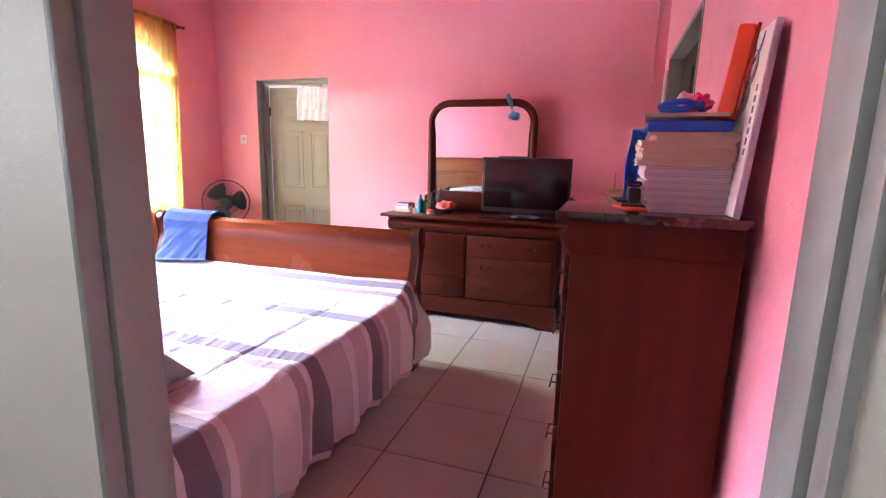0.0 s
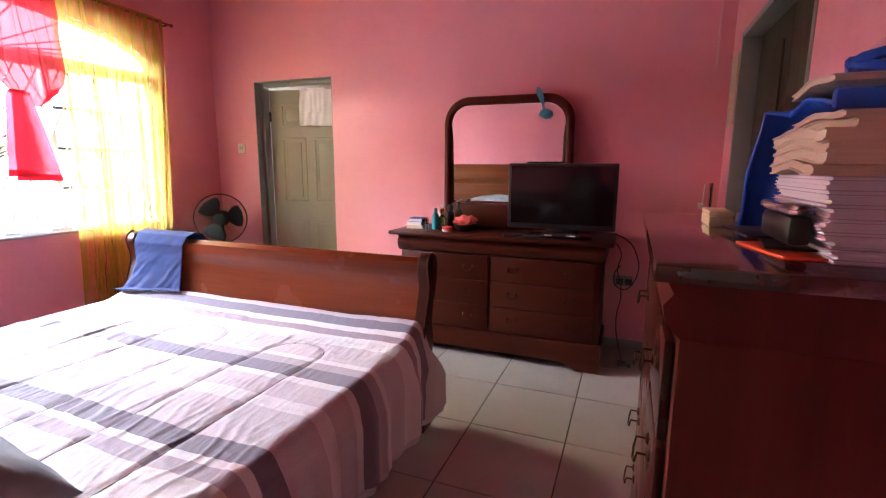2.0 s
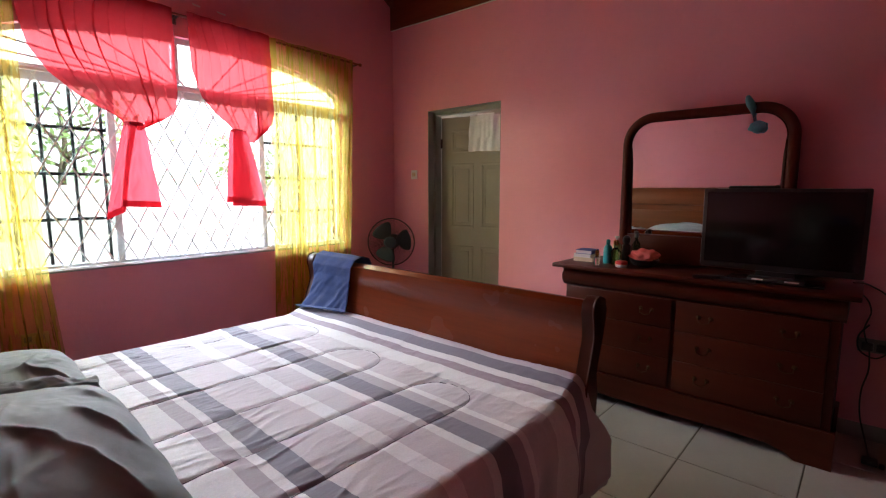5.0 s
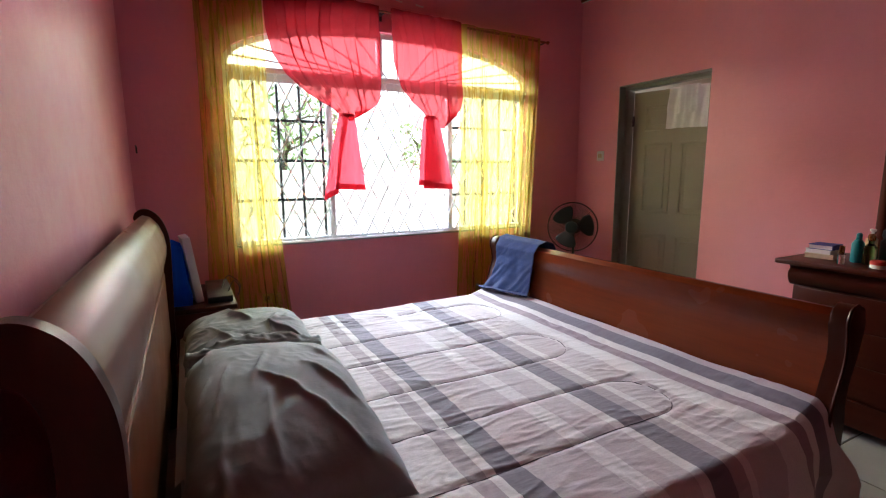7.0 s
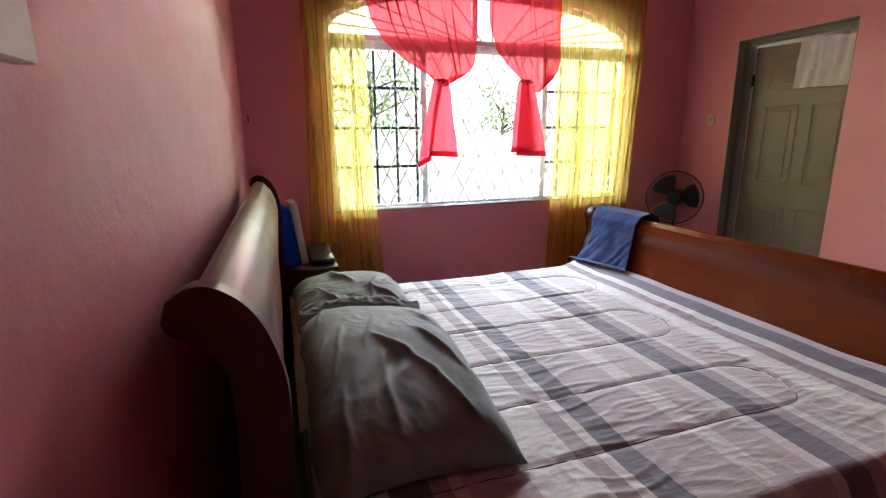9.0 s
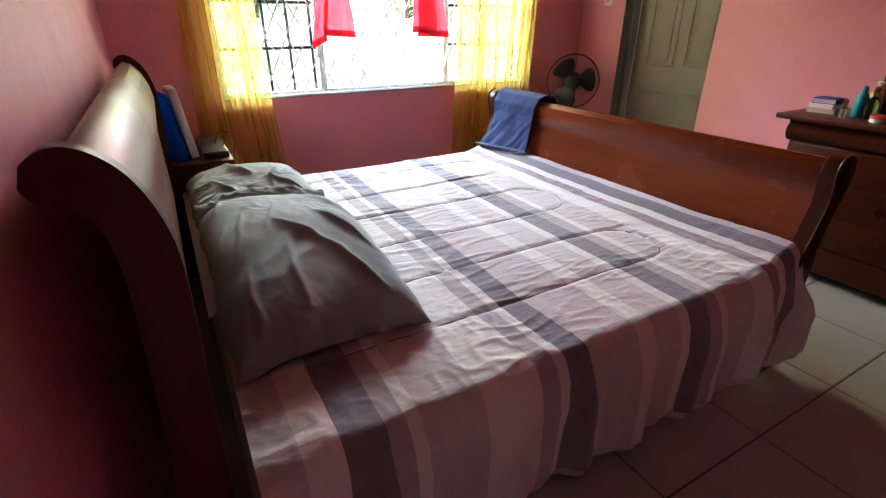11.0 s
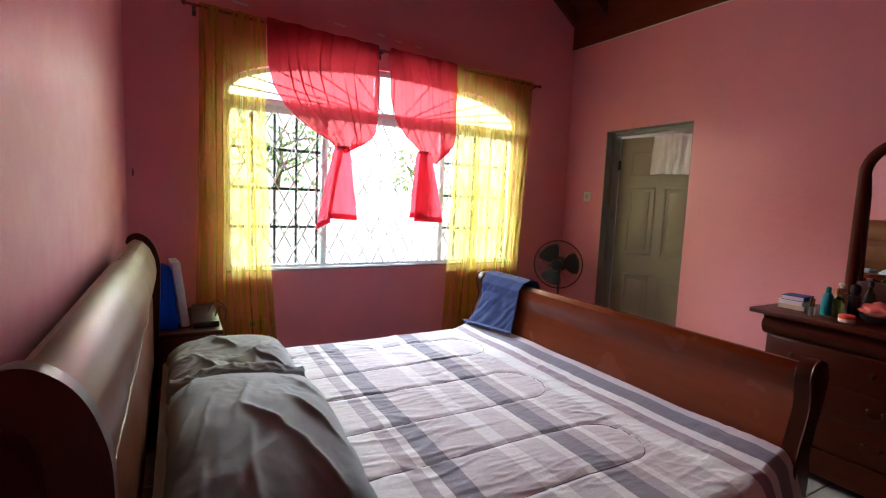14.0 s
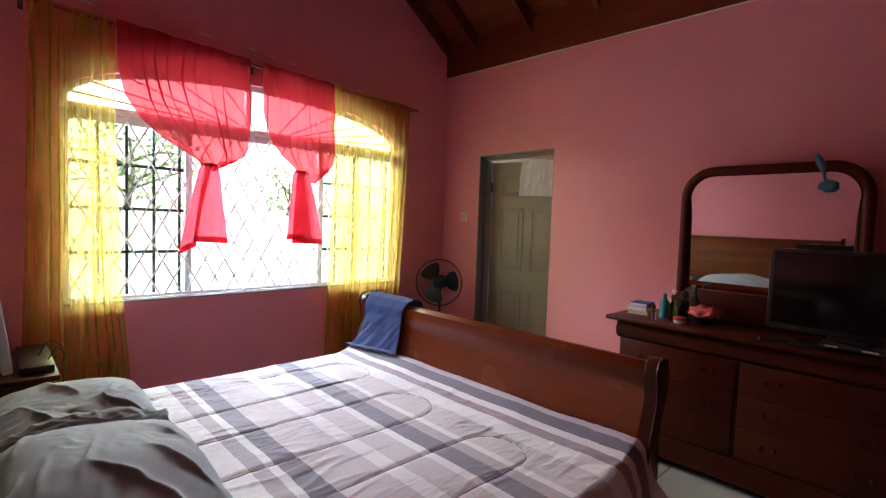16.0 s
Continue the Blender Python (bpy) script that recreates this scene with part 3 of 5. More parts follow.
for x0, x1 in ((0.11, 0.355), (0.43, 0.675)):
    for z0, z1 in ((0.18, 0.80), (0.98, 1.60), (1.70, 1.92)):
        bm = B()
        for a, b, c, d in ((x0, x1, z0, z0 + 0.022), (x0, x1, z1 - 0.022, z1), (x0, x0 + 0.022, z0 + 0.022, z1 - 0.022), (x1 - 0.022, x1, z0 + 0.022, z1 - 0.022)):
            box(bm, a, b, -0.007, 0.0, c, d, 0.003, dm)
        box(bm, x0 + 0.05, x1 - 0.05, -0.006, 0.0, z0 + 0.05, z1 - 0.05, 0.005, dm)
        part("panel", bm, DOOR_PAINT, door_leaf)
for z in (0.3, 1.75):
    bm = B()
    box(bm, -0.012, 0.012, -0.012, 0.004, z, z + 0.09, 0.003, dm)
    part("hinge", bm, STEEL, dd, "dark steel hinge")
bm = B()
grid(bm, 26, 24, lambda u, v: dm @ Vector((0.31 + 0.40 * u + 0.008 * wob(v * 3, u * 4), -0.012 - 0.012 * math.sin(u * 17 + 1.5 * v) ** 2 - 0.01 * v + (0.045 * (1 - v / 0.09) if v < 0.09 else 0),
                                         2.046 - max(0, v - 0.06) * (0.36 + 0.012 * wob(u * 6, 3)))))
cloth = thing("lace_cloth", dm @ Vector((0.5, 0, 2.0)), "white lace cloth hung over the door's top", "cloth")
part("sheet", bm, LACE, cloth, smooth=180)
bm = B()
grid(bm, 14, 14, lambda u, v: dm @ Vector((0.40 + 0.17 * u, -0.03 - 0.008 * math.sin(u * 12) ** 2, 2.05 - v * 0.22)))
part("flounce", bm, LACE, cloth, smooth=180)

# rooms next door
# The far opening is unseen, cut for the washroom lamp.
bm = B()
for b in ((-4.09, -3.95, 4.52, 6.6, 0, 2.6), (-1.2, -1.06, 4.52, 6.6, 0, 2.6), (-3.95, -2.6, 6.46, 6.6, 0, 2.6), (-1.8, -1.2, 6.46, 6.6, 0, 2.6), (-2.6, -1.8, 6.46, 6.6, 0, 1.6), (-2.6, -1.8, 6.46, 6.6, 2.2, 2.6),
          (-4.09, -1.06, 4.52, 6.6, 2.6, 2.7)):
    box(bm, *b)
structure("wall_washroom", bm, WHITE_WALL, "plain off-white walls of the washroom", smooth=None)
# The opening in the left wall is unseen, cut for the hall lamp.
bm = B()
for b in ((-2.2, -2.06, -1.8, -0.98, 0, 2.6), (-2.2, -2.06, -0.42, 0.527, 0, 2.6), (-2.2, -2.06, -0.98, -0.42, 0, 1.42), (-2.2, -2.06, -0.98, -0.42, 1.98, 2.6), (1.16, 1.3, -1.8, 0.527, 0, 2.6), (-2.06, 1.16, -1.8, -1.66, 0, 2.6)):
    box(bm, *b)
structure("wall_hall_far", bm, WHITE_WALL, "plain off-white walls of the hall", smooth=None)
bm = B()
box(bm, -2.2, 1.3, -1.8, 0.62 - 0.093, 2.6, 2.7)
structure("ceiling_hall", bm, WHITE_WALL, "plain off-white hall ceiling", "ceiling", smooth=None)

# ---- window ----
win = thing("window_1", (XW - 0.13, WYC, WZ0), "white aluminium sliding window with an arched top light", "window", kind="structure")
FX0, FX1 = XW - 0.10, XW - 0.05


def bar_y(bm, y0, y1, z, h=0.04):
    box(bm, FX0, FX1, y0, y1, z - h / 2, z + h / 2, 0.004)


def bar_z(bm, y, z0, z1, w=0.045):
    box(bm, FX0 - 0.001, FX1 + 0.001, y - w / 2, y + w / 2, z0, z1, 0.004)


for name, fn, a in (("bottom_rail", bar_y, (WY0, WY1, WZ0 + 0.022)), ("transom", bar_y, (WY0, WY1, 2.055, 0.10)), ("jamb", bar_z, (WY0 + 0.022, WZ0, SPRING)), ("jamb", bar_z, (WY1 - 0.022, WZ0, SPRING)),
                    ("mullion", bar_z, (1.91, WZ0 + 0.04, 2.06)), ("mullion", bar_z, (2.95, WZ0 + 0.04, 2.06)), ("mullion", bar_z, (2.33, 2.11, SPRING + RISE - 0.01, 0.04))):
    bm = B()
    fn(bm, *a)
    part(name, bm, ALU, win)
bm = B()
o, i_ = arch(), arch(inset=0.04)
for k in range(len(o) - 1):
    prism(bm, [o[k], o[k + 1], i_[k + 1], i_[k]], "x", FX0, FX1)
part("arch_frame", bm, ALU, win, smooth=None)
for y0, y1 in ((WY0 + 0.045, 1.888), (2.972, WY1 - 0.045)):
    bm = B()
    box(bm, XW - 0.078, XW - 0.074, y0, y1, WZ0 + 0.043, 2.055)
    part("pane", bm, PANE, win, smooth=None).visible_shadow = False
bm = B()
box(bm, XW - 0.19, XW + 0.006, WY0 + 0.002, WY1 - 0.002, WZ0 + 0.0005, WZ0 + 0.014, 0.003)
part("window_sill", bm, SKIRT, win)

bars = thing("security_bars", (XW - 0.2, WYC, WZ0), "black painted steel bars outside the sliding panes", "window bars", kind="structure")
for y0, y1 in ((1.2, 1.90), (2.93, 3.72)):
    for z in (1.17, 1.46, 1.75, 2.03):
        bm = B()
        tube(bm, [(XW - 0.118, y0, z), (XW - 0.118, y1, z)], 0.012, 6)
        part("rail", bm, BAR, bars)
    k = 4
    for j in range(k + 1):
        y = y0 + 0.03 + (y1 - y0 - 0.06) * j / k
        bm = B()
        tube(bm, [(XW - 0.130, y, WZ0), (XW - 0.130, y, 2.1)], 0.010, 6)
        part("upright", bm, BAR, bars)

gr = thing("window_grille", (XW - 0.06, WYC, WZ0), "white painted steel diamond lattice grille", "grille", kind="structure")
STEP, RUN = 0.137, 0.262 / 0.137
GZ0, GZ1 = WZ0 + 0.012, 2.055
for sgn in (1, -1):
    k = -12
    while k < 32:
        base = WY0 + k * STEP
        ends = []
        for z in (GZ0, GZ1):
            ends.append([base + sgn * (z - GZ0) / RUN, z])
        lo, hi = ends
        for e, f in ((lo, hi), (hi, lo)):
            for lim in (WY0 + 0.01, WY1 - 0.01):
                if (e[0] - lim) * (f[0] - lim) < 0 and ((e[0] < lim) == (lim < WYC)):
                    t = (lim - e[0]) / (f[0] - e[0])
                    e[0], e[1] = lim, e[1] + (f[1] - e[1]) * t
        k += 1
        if not (WY0 <= lo[0] <= WY1 and WY0 <= hi[0] <= WY1) or abs(hi[1] - lo[1]) < 0.05:
            continue
        bm = B()
        w = 0.0048
        x0 = XW - 0.022 + 0.005 * sgn
        prism(bm, [(lo[0] - w, lo[1]), (lo[0] + w, lo[1]), (hi[0] + w, hi[1]), (hi[0] - w, hi[1])], "x", x0 - 0.003, x0 + 0.003)
        part("slat", bm, GRILLE, gr, smooth=None)
for a in range(11):
    th = math.pi * (a + 0.5) / 11
    bm = B()
    tip = (WYC - (WHALF - 0.02) * math.cos(th), SPRING + (RISE - 0.02) * math.sin(th))
    tube(bm, [(XW - 0.022, WYC - 0.30 * math.cos(th), 2.09), (XW - 0.022, *tip)], 0.006, 6)
    part("ray", bm, GRILLE, gr)
for z in (GZ0, 2.07):
    bm = B()
    box(bm, XW - 0.033, XW - 0.013, WY0 + 0.003, WY1 - 0.003, z - 0.011, z + 0.011, 0.003)
    part("rail", bm, GRILLE, gr)

# rod and curtains
rod = thing("curtain_rod", (XW + 0.07, 2.4, 2.55), "thin dark red curtain rod above the window", "curtain rod")


def rod_z(y):
    return 2.61 + (2.513 - 2.61) * (y - 0.974) / (3.883 - 0.974) - 0.012 * math.sin(math.pi * (y - 0.974) / 2.909)


bm = B()
tube(bm, [(XW + 0.07, 0.974 + i * 2.909 / 14, rod_z(0.974 + i * 2.909 / 14)) for i in range(15)], 0.009, 8)
part("pole", bm, CHERRY_Y, rod)
for y in (0.96, 3.895):
    bm = B()
    lathe(bm, [(0.004, -0.015), (0.014, -0.008), (0.016, 0.0), (0.013, 0.01), (0.004, 0.016)], (XW + 0.07, y, rod_z(y)), 10, (0, 1, 0))
    part("finial", bm, CHERRY_Y, rod)
for y in (1.02, 2.32, 3.85):
    bm = B()
    box(bm, XW - 0.001, XW + 0.07, y - 0.008, y + 0.008, rod_z(y) - 0.016, rod_z(y) - 0.006, 0.002)
    box(bm, XW, XW + 0.006, y - 0.012, y + 0.012, rod_z(y) - 0.05, rod_z(y) + 0.02, 0.002)
    part("bracket", bm, STEEL, rod)


def curtain(name, label, material, left, right, z_bottom, folds, amp, seed, x0=XW + 0.07):
    """Hung cloth from the rod; left and right edges are tables of (drop 0..1, y)."""
    c = thing(name, (x0, left[0][1], 2.5), label, "curtain")
    bm = B()

    def f(u, v):
        a, b = lerp(left, v), lerp(right, v)
        y = a + (b - a) * u
        zt = rod_z(y) + 0.022
        z = zt + (z_bottom - zt) * v
        s = 0.35 + 0.65 * min(1, v * 3)
        ph = u * folds * 2 * math.pi + 4.5 * wob(u * 4, v * 0.6, seed) + 1.2 * wob(u * 11, v * 1.2, seed + 1)
        x = x0 + 0.012 + s * amp * (math.sin(ph) + 0.5 * math.sin(2.3 * ph + seed)) + 0.012 * wob(u * 5, v * 3, seed + 4)
        lap = (0.05 + 0.8 * abs(wob(u * 4, v * 0.7, seed + 2))) * s
        return (x, y + 0.030 * lap * math.sin(2 * ph) + 0.010 * lap * math.sin(4.6 * ph + 1), z + 0.006 * wob(u * 9, v * 2, seed))
    grid(bm, int(folds * 40), 60, f)
    part("cloth", bm, material, c, smooth=180)
    return c


curtain("sheer_curtain", "sheer yellow voile curtain, hanging in folds", YELLOW, [(0, 1.045), (0.5, 1.03), (1, 0.985)], [(0, 1.455), (0.3, 1.455), (0.7, 1.49), (1, 1.55)], 0.14, 5.5, 0.014, 3)
curtain("sheer_curtain", "wide sheer yellow voile curtain beside the fan", YELLOW, [(0, 2.93), (0.4, 2.99), (1, 2.93)], [(0, 3.80), (0.5, 3.76), (1, 3.70)], 0.10, 7, 0.014, 9)


def tied(name, label, y0, y1, tie, waist, left, right, tail, seed, lobe):
    """A red curtain gathered into a knot, with a flared tail below it."""
    x0 = XW + 0.11
    c = thing(name, (x0, tie[0], tie[1]), label, "curtain")

    def upper(u, v):
        a, b = lerp(left, v), lerp(right, v)
        y = a + (b - a) * u
        zt = rod_z(y) + 0.025
        low = tie[1] + 0.03 - 0.10 * math.sin(math.pi * u) * 0.2
        z = zt + (low - zt) * v
        sag = 0.07 * math.sin(math.pi * u) * max(0, v - 0.5) ** 2 * 4 * 0.4
        ph = u * 30 + 2.6 * wob(u * 3, v * 1.5, seed)
        puff = 0.05 * math.sin(math.pi * min(1, v)) ** 2 * math.sin(math.pi * u) * (1 if v > 0.3 else v / 0.3)
        x = x0 + puff + (0.010 + 0.014 * v) * math.sin(ph) + 0.014 * wob(u * 6, v * 5, seed + 2)
        side = math.sin(math.pi * u) ** 0.5
        lap = (0.4 + 1.2 * abs(wob(u * 3.5, v * 0.9, seed + 6))) * side
        y += 0.026 * lap * math.sin(2 * ph) * (b - a) / 0.75
        return (x + 0.02 * max(0, v - 0.8) * 5 * math.sin(math.pi * u), y, z - sag - lobe * max(0, (v - 0.7) / 0.3) ** 2 * math.sin(math.pi * min(1, max(0, (u - 0.45) / 0.55))))
    bm = B()
    grid(bm, 150, 50, upper)
    part("drape", bm, RED, c, smooth=180)
    bm = B()
    lathe(bm, [(waist * 0.7, -0.012), (waist * 0.9, -0.007), (waist * 0.94, 0.0), (waist * 0.9, 0.007), (waist * 0.7, 0.012)], (x0 + 0.012, *tie), 20)
    for v in bm.verts:
        v.co.x = x0 + 0.012 + (v.co.x - x0 - 0.012) * 0.45 + 0.006 * wob(v.co.y * 40, v.co.z * 40)
        v.co.z += 0.008 * wob(v.co.x * 35, v.co.y * 30, 3)
    part("knot", bm, RED_TAIL, c, smooth=180)

    def panel(y0, y1, z0, z1, out, turn, reach):
        """One leaf of the tail: from the knot down to its own slanting hem."""
        def f(u, v):
            k = v ** 0.85
            a, b = tie[0] + waist * (2 * reach[0] - 1), tie[0] + waist * (2 * reach[1] - 1)
            a, b = a + (y0 - a) * k, b + (y1 - b) * k
            low = z0 + (z1 - z0) * u
            return (x0 + out + (0.010 + 0.016 * v) * math.sin(u * turn + seed) + 0.006 * wob(u * 5, v * 5, seed), a + (b - a) * u + 0.006 * wob(v * 3, u * 2, seed + 1), tie[1] + (low - tie[1]) * v)
        return f
    for leaf in tail:
        f = panel(*leaf)
        bm = B()
        grid(bm, 30, 30, f)
        t = part("tail", bm, RED_TAIL, c, smooth=180)
        bm = B()
        grid(bm, 30, 3, lambda u, v: Vector(f(u, 0.925 + 0.075 * v)) + Vector((0.004, 0, 0)))
        part("hem", bm, RED_HEM, t, smooth=180)
    return c


tied("tied_curtain", "crimson curtain tied in a knot over the window", 1.45, 2.275, (1.99, 1.785), 0.062,
     [(0, 1.455), (0.35, 1.465), (0.55, 1.50), (0.72, 1.58), (0.86, 1.71), (0.95, 1.83), (1, 1.925)], [(0, 2.275), (0.75, 2.28), (0.88, 2.265), (0.95, 2.22), (1, 2.07)], ((1.885, 2.125, 1.252, 1.238, 0.006, 4, (0.3, 1.0)), (1.788, 1.905, 1.172, 1.215, 0.040, 3, (0.0, 0.62))), 2, 0.03)
tied("tied_curtain", "narrower crimson curtain tied in a knot", 2.365, 2.975, (2.675, 1.80), 0.052,
     [(0, 2.365), (0.5, 2.385), (0.75, 2.43), (0.9, 2.52), (1, 2.62)], [(0, 2.975), (0.5, 2.985), (0.8, 3.0), (0.93, 2.98), (1, 2.86)], ((2.57, 2.79, 1.268, 1.262, 0.006, 5, (0.0, 0.8)), (2.60, 2.86, 1.240, 1.232, 0.036, 3, (0.15, 1.0))), 6, 0.075)

# Opaque white strips stand in for small glints on the wall above the rod.
for k, (y, z, ln) in enumerate(((1.25, 2.70, 0.10), (1.95, 2.70, 0.09), (2.30, 2.69, 0.05), (2.45, 2.67, 0.05), (2.62, 2.66, 0.06))):
    t_ = thing("glint_strip", (XW, y, z), "small curled white strip in place of a glint on the wall", "tape", "tape strips over the window")
    bm = B()
    grid(bm, 8, 2, lambda u, v: (XW + 0.003 + 0.012 * u * u, y + ln * u, z - 0.012 * u + 0.012 * v))
    part("strip", bm, WHITE_PLASTIC, t_)


# ---- bed ----
BX0, BX1 = -3.115, -0.986
bed = thing("sleigh_bed", (-2.04, 1.85, 0), "cherry sleigh bed with scrolled headboard and footboard", "bed")


def loop_prism(pts, axis, a, b, r=0.006):
    bm = B()
    prism(bm, [tuple(p) for p in pts], axis, a, b)
    caps = [f for f in bm.faces if len(f.verts) == len(pts)]
    es = list({e for f in caps for e in f.edges})
    bmesh.ops.bevel(bm, geom=es, offset=r, segments=2, affect="EDGES", profile=0.5)
    return bm


head_front = [(0.80, 0.0), (0.805, 0.45), (0.812, 0.70), (0.820, 0.90), (0.821, 1.03), (0.806, 1.105), (0.780, 1.158), (0.742, 1.190), (0.708, 1.194), (0.680, 1.176)]
head_back = [(0.672, 1.150), (0.684, 1.128), (0.715, 1.118), (0.738, 1.085), (0.748, 1.02), (0.742, 0.85), (0.728, 0.6), (0.722, 0.3), (0.728, 0.0)]
hp = [p for p in spline(head_front, 5)] + [p for p in spline(head_back, 4)]
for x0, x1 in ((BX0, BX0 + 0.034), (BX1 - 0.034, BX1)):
    part("headboard_post", loop_prism(hp, "x", x0, x1, 0.003), HEAD_Z_SHADED, bed)
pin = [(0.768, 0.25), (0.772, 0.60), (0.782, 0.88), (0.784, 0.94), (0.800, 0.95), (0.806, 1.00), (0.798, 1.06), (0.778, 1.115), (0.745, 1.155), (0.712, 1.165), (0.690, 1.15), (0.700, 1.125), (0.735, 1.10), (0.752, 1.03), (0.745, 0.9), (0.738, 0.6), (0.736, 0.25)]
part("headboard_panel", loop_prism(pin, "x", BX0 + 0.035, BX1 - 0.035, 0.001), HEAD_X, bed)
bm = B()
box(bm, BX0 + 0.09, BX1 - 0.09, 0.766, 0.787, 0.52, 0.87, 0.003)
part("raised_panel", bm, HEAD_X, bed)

foot_front = [(2.770, 0.0), (2.775, 0.10), (2.765, 0.30), (2.775, 0.48), (2.787, 0.56), (2.815, 0.65), (2.840, 0.73), (2.835, 0.80), (2.822, 0.86), (2.842, 0.902), (2.880, 0.915)]
foot_back = [(2.925, 0.905), (2.952, 0.865), (2.950, 0.81), (2.925, 0.72), (2.895, 0.64), (2.882, 0.56), (2.893, 0.48), (2.880, 0.30), (2.868, 0.12), (2.872, 0.0)]
fp = [p for p in spline(foot_front, 4)] + [p for p in spline(foot_back, 4)]
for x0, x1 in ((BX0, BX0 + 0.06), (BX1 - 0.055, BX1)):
    part("footboard_post", loop_prism(fp, "x", x0, x1), CHERRY_Z_SHADED, bed)
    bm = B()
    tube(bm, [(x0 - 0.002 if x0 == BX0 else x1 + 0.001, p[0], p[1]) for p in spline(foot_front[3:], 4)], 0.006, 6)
    part("moulding", bm, CHERRY_Z_SHADED, bed)
fin = [(2.795, 0.25), (2.800, 0.50), (2.825, 0.64), (2.846, 0.735), (2.846, 0.785), (2.839, 0.800), (2.834, 0.832), (2.836, 0.872), (2.865, 0.893), (2.905, 0.888), (2.930, 0.86), (2.928, 0.82), (2.900, 0.76), (2.872, 0.66), (2.845, 0.52), (2.835, 0.25)]
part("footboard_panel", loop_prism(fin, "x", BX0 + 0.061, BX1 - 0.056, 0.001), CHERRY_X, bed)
for x0, x1 in ((BX0 + 0.01, BX0 + 0.045), (BX1 - 0.045, BX1 - 0.01)):
    bm = B()
    box(bm, x0, x1, 0.79, 2.79, 0.17, 0.36, 0.006)
    part("side_rail", bm, CHERRY_Y, bed)

mat_t = thing("mattress", (-2.04, 1.8, 0.2), "white mattress on its base in the bed", "mattress")
bm = B()
box(bm, -3.06, -1.03, 0.832, 2.755, 0.18, 0.30, 0.02)
part("base", bm, LINING, mat_t)
bm = B()
box(bm, -3.055, -1.03, 0.835, 2.752, 0.301, 0.488, 0.05)
part("pad", bm, LINING, mat_t)
bm = B()
grid(bm, 60, 10, lambda u, v: (-3.03 + 1.35 * u, 0.826 + 0.19 * v, 0.49 + 0.055 * math.sin(math.pi * min(1, v * 0.75 + 0.12)) + 0.012 * wob(u * 14, v * 3)))
sheet = thing("bed_sheet", (-2.0, 0.9, 0.5), "crumpled pinkish sheet tucked behind the pillows", "sheet")
part("fold", bm, SHEET, sheet, smooth=180)

# comforter: top, drapes and stitching
TOPZ = 0.512
SEAMS = ((-1.300, -1.590, 2.495), (-1.890, -2.220, 2.525), (-2.520, -2.865, 2.585))


def seam_path(xa, xb, ye):
    r = abs(xa - xb) / 2
    pts = [(xa, 1.02 + (ye - r - 1.02) * i / 40) for i in range(41)]
    pts += [((xa + xb) / 2 + r * math.cos(math.pi * i / 16), ye - r + r * math.sin(math.pi * i / 16)) for i in range(1, 16)]
    return pts + [(xb, ye - r - (ye - r - 1.02) * i / 40) for i in range(41)]


def seam_gap(x, y):
    g = 1.0
    for xa, xb, ye in SEAMS:
        r = abs(xa - xb) / 2
        if y < ye - r:
            d = min(abs(x - xa), abs(x - xb))
        else:
            d = abs(math.hypot(x - (xa + xb) / 2, y - ye + r) - r)
        g = min(g, d)
    return g


def crease(x, y, k=0.0):
    """Sharp-crested folds."""
    return 1 - 2.6 * abs(wob(x, y, k))


def pleats(x, y, wide, k):
    """Bunched streaks of narrow folds that run down the bed, thick in some places and absent in others."""
    turn = 0.9 * wob(x * 1.3, y * 1.3, k)
    calm = min(1.0, max(0.15, (2.66 - y) / 0.14))
    a, b = x + turn * (y - 1.8) * 0.25, y - turn * (x + 2.0) * 0.4
    amount = max(0.0, wob(x * 2.6, y * 2.1, k + 3) + 0.08)
    return max(0.0, 1 - abs(wob(a * wide + 0.7 * wob(x * 6, y * 4, k), b * wide * 0.17, k + 5)) * 4.5) * min(1.0, amount * 2.6) * calm


def top_z(x, y):
    gap = seam_gap(x, y)
    puff = 0.006 * (1 - math.exp(-(gap / 0.014) ** 2))
    near = math.exp(-(gap / 0.05) ** 2)
    w = 0.007 * wob(x * 3.1, y * 2.2) + 0.0048 * pleats(x, y, 17, 2) + 0.0036 * pleats(x, y, 31, 5) + 0.0012 * near * max(0, 1 - abs(wob(x * 14 + y * 6, y * 20 + x * 9, 8)) * 4)
    edge = min(1, max(0, (-1.05 - x) / 0.45))
    w += (1 - edge) * 0.0075 * max(0, 1 - abs(wob(x * 7 + y * 9, y * 11 - x * 9, 8)) * 3.2) * max(0, 0.35 + wob(x * 2, y * 2.4, 12))
    k = min(1, max(0, (y - 2.58) / 0.22))
    rise = 0.060 * k * k * (3 - 2 * k)
    ruck = 0.008 * math.exp(-((y - 2.64) / 0.035) ** 2) * max(0, 1 - abs(wob(x * 9, y * 16, 17)) * 3) * (0.4 + max(0, wob(x * 1.7, 3)))
    return TOPZ + puff + w + rise + ruck


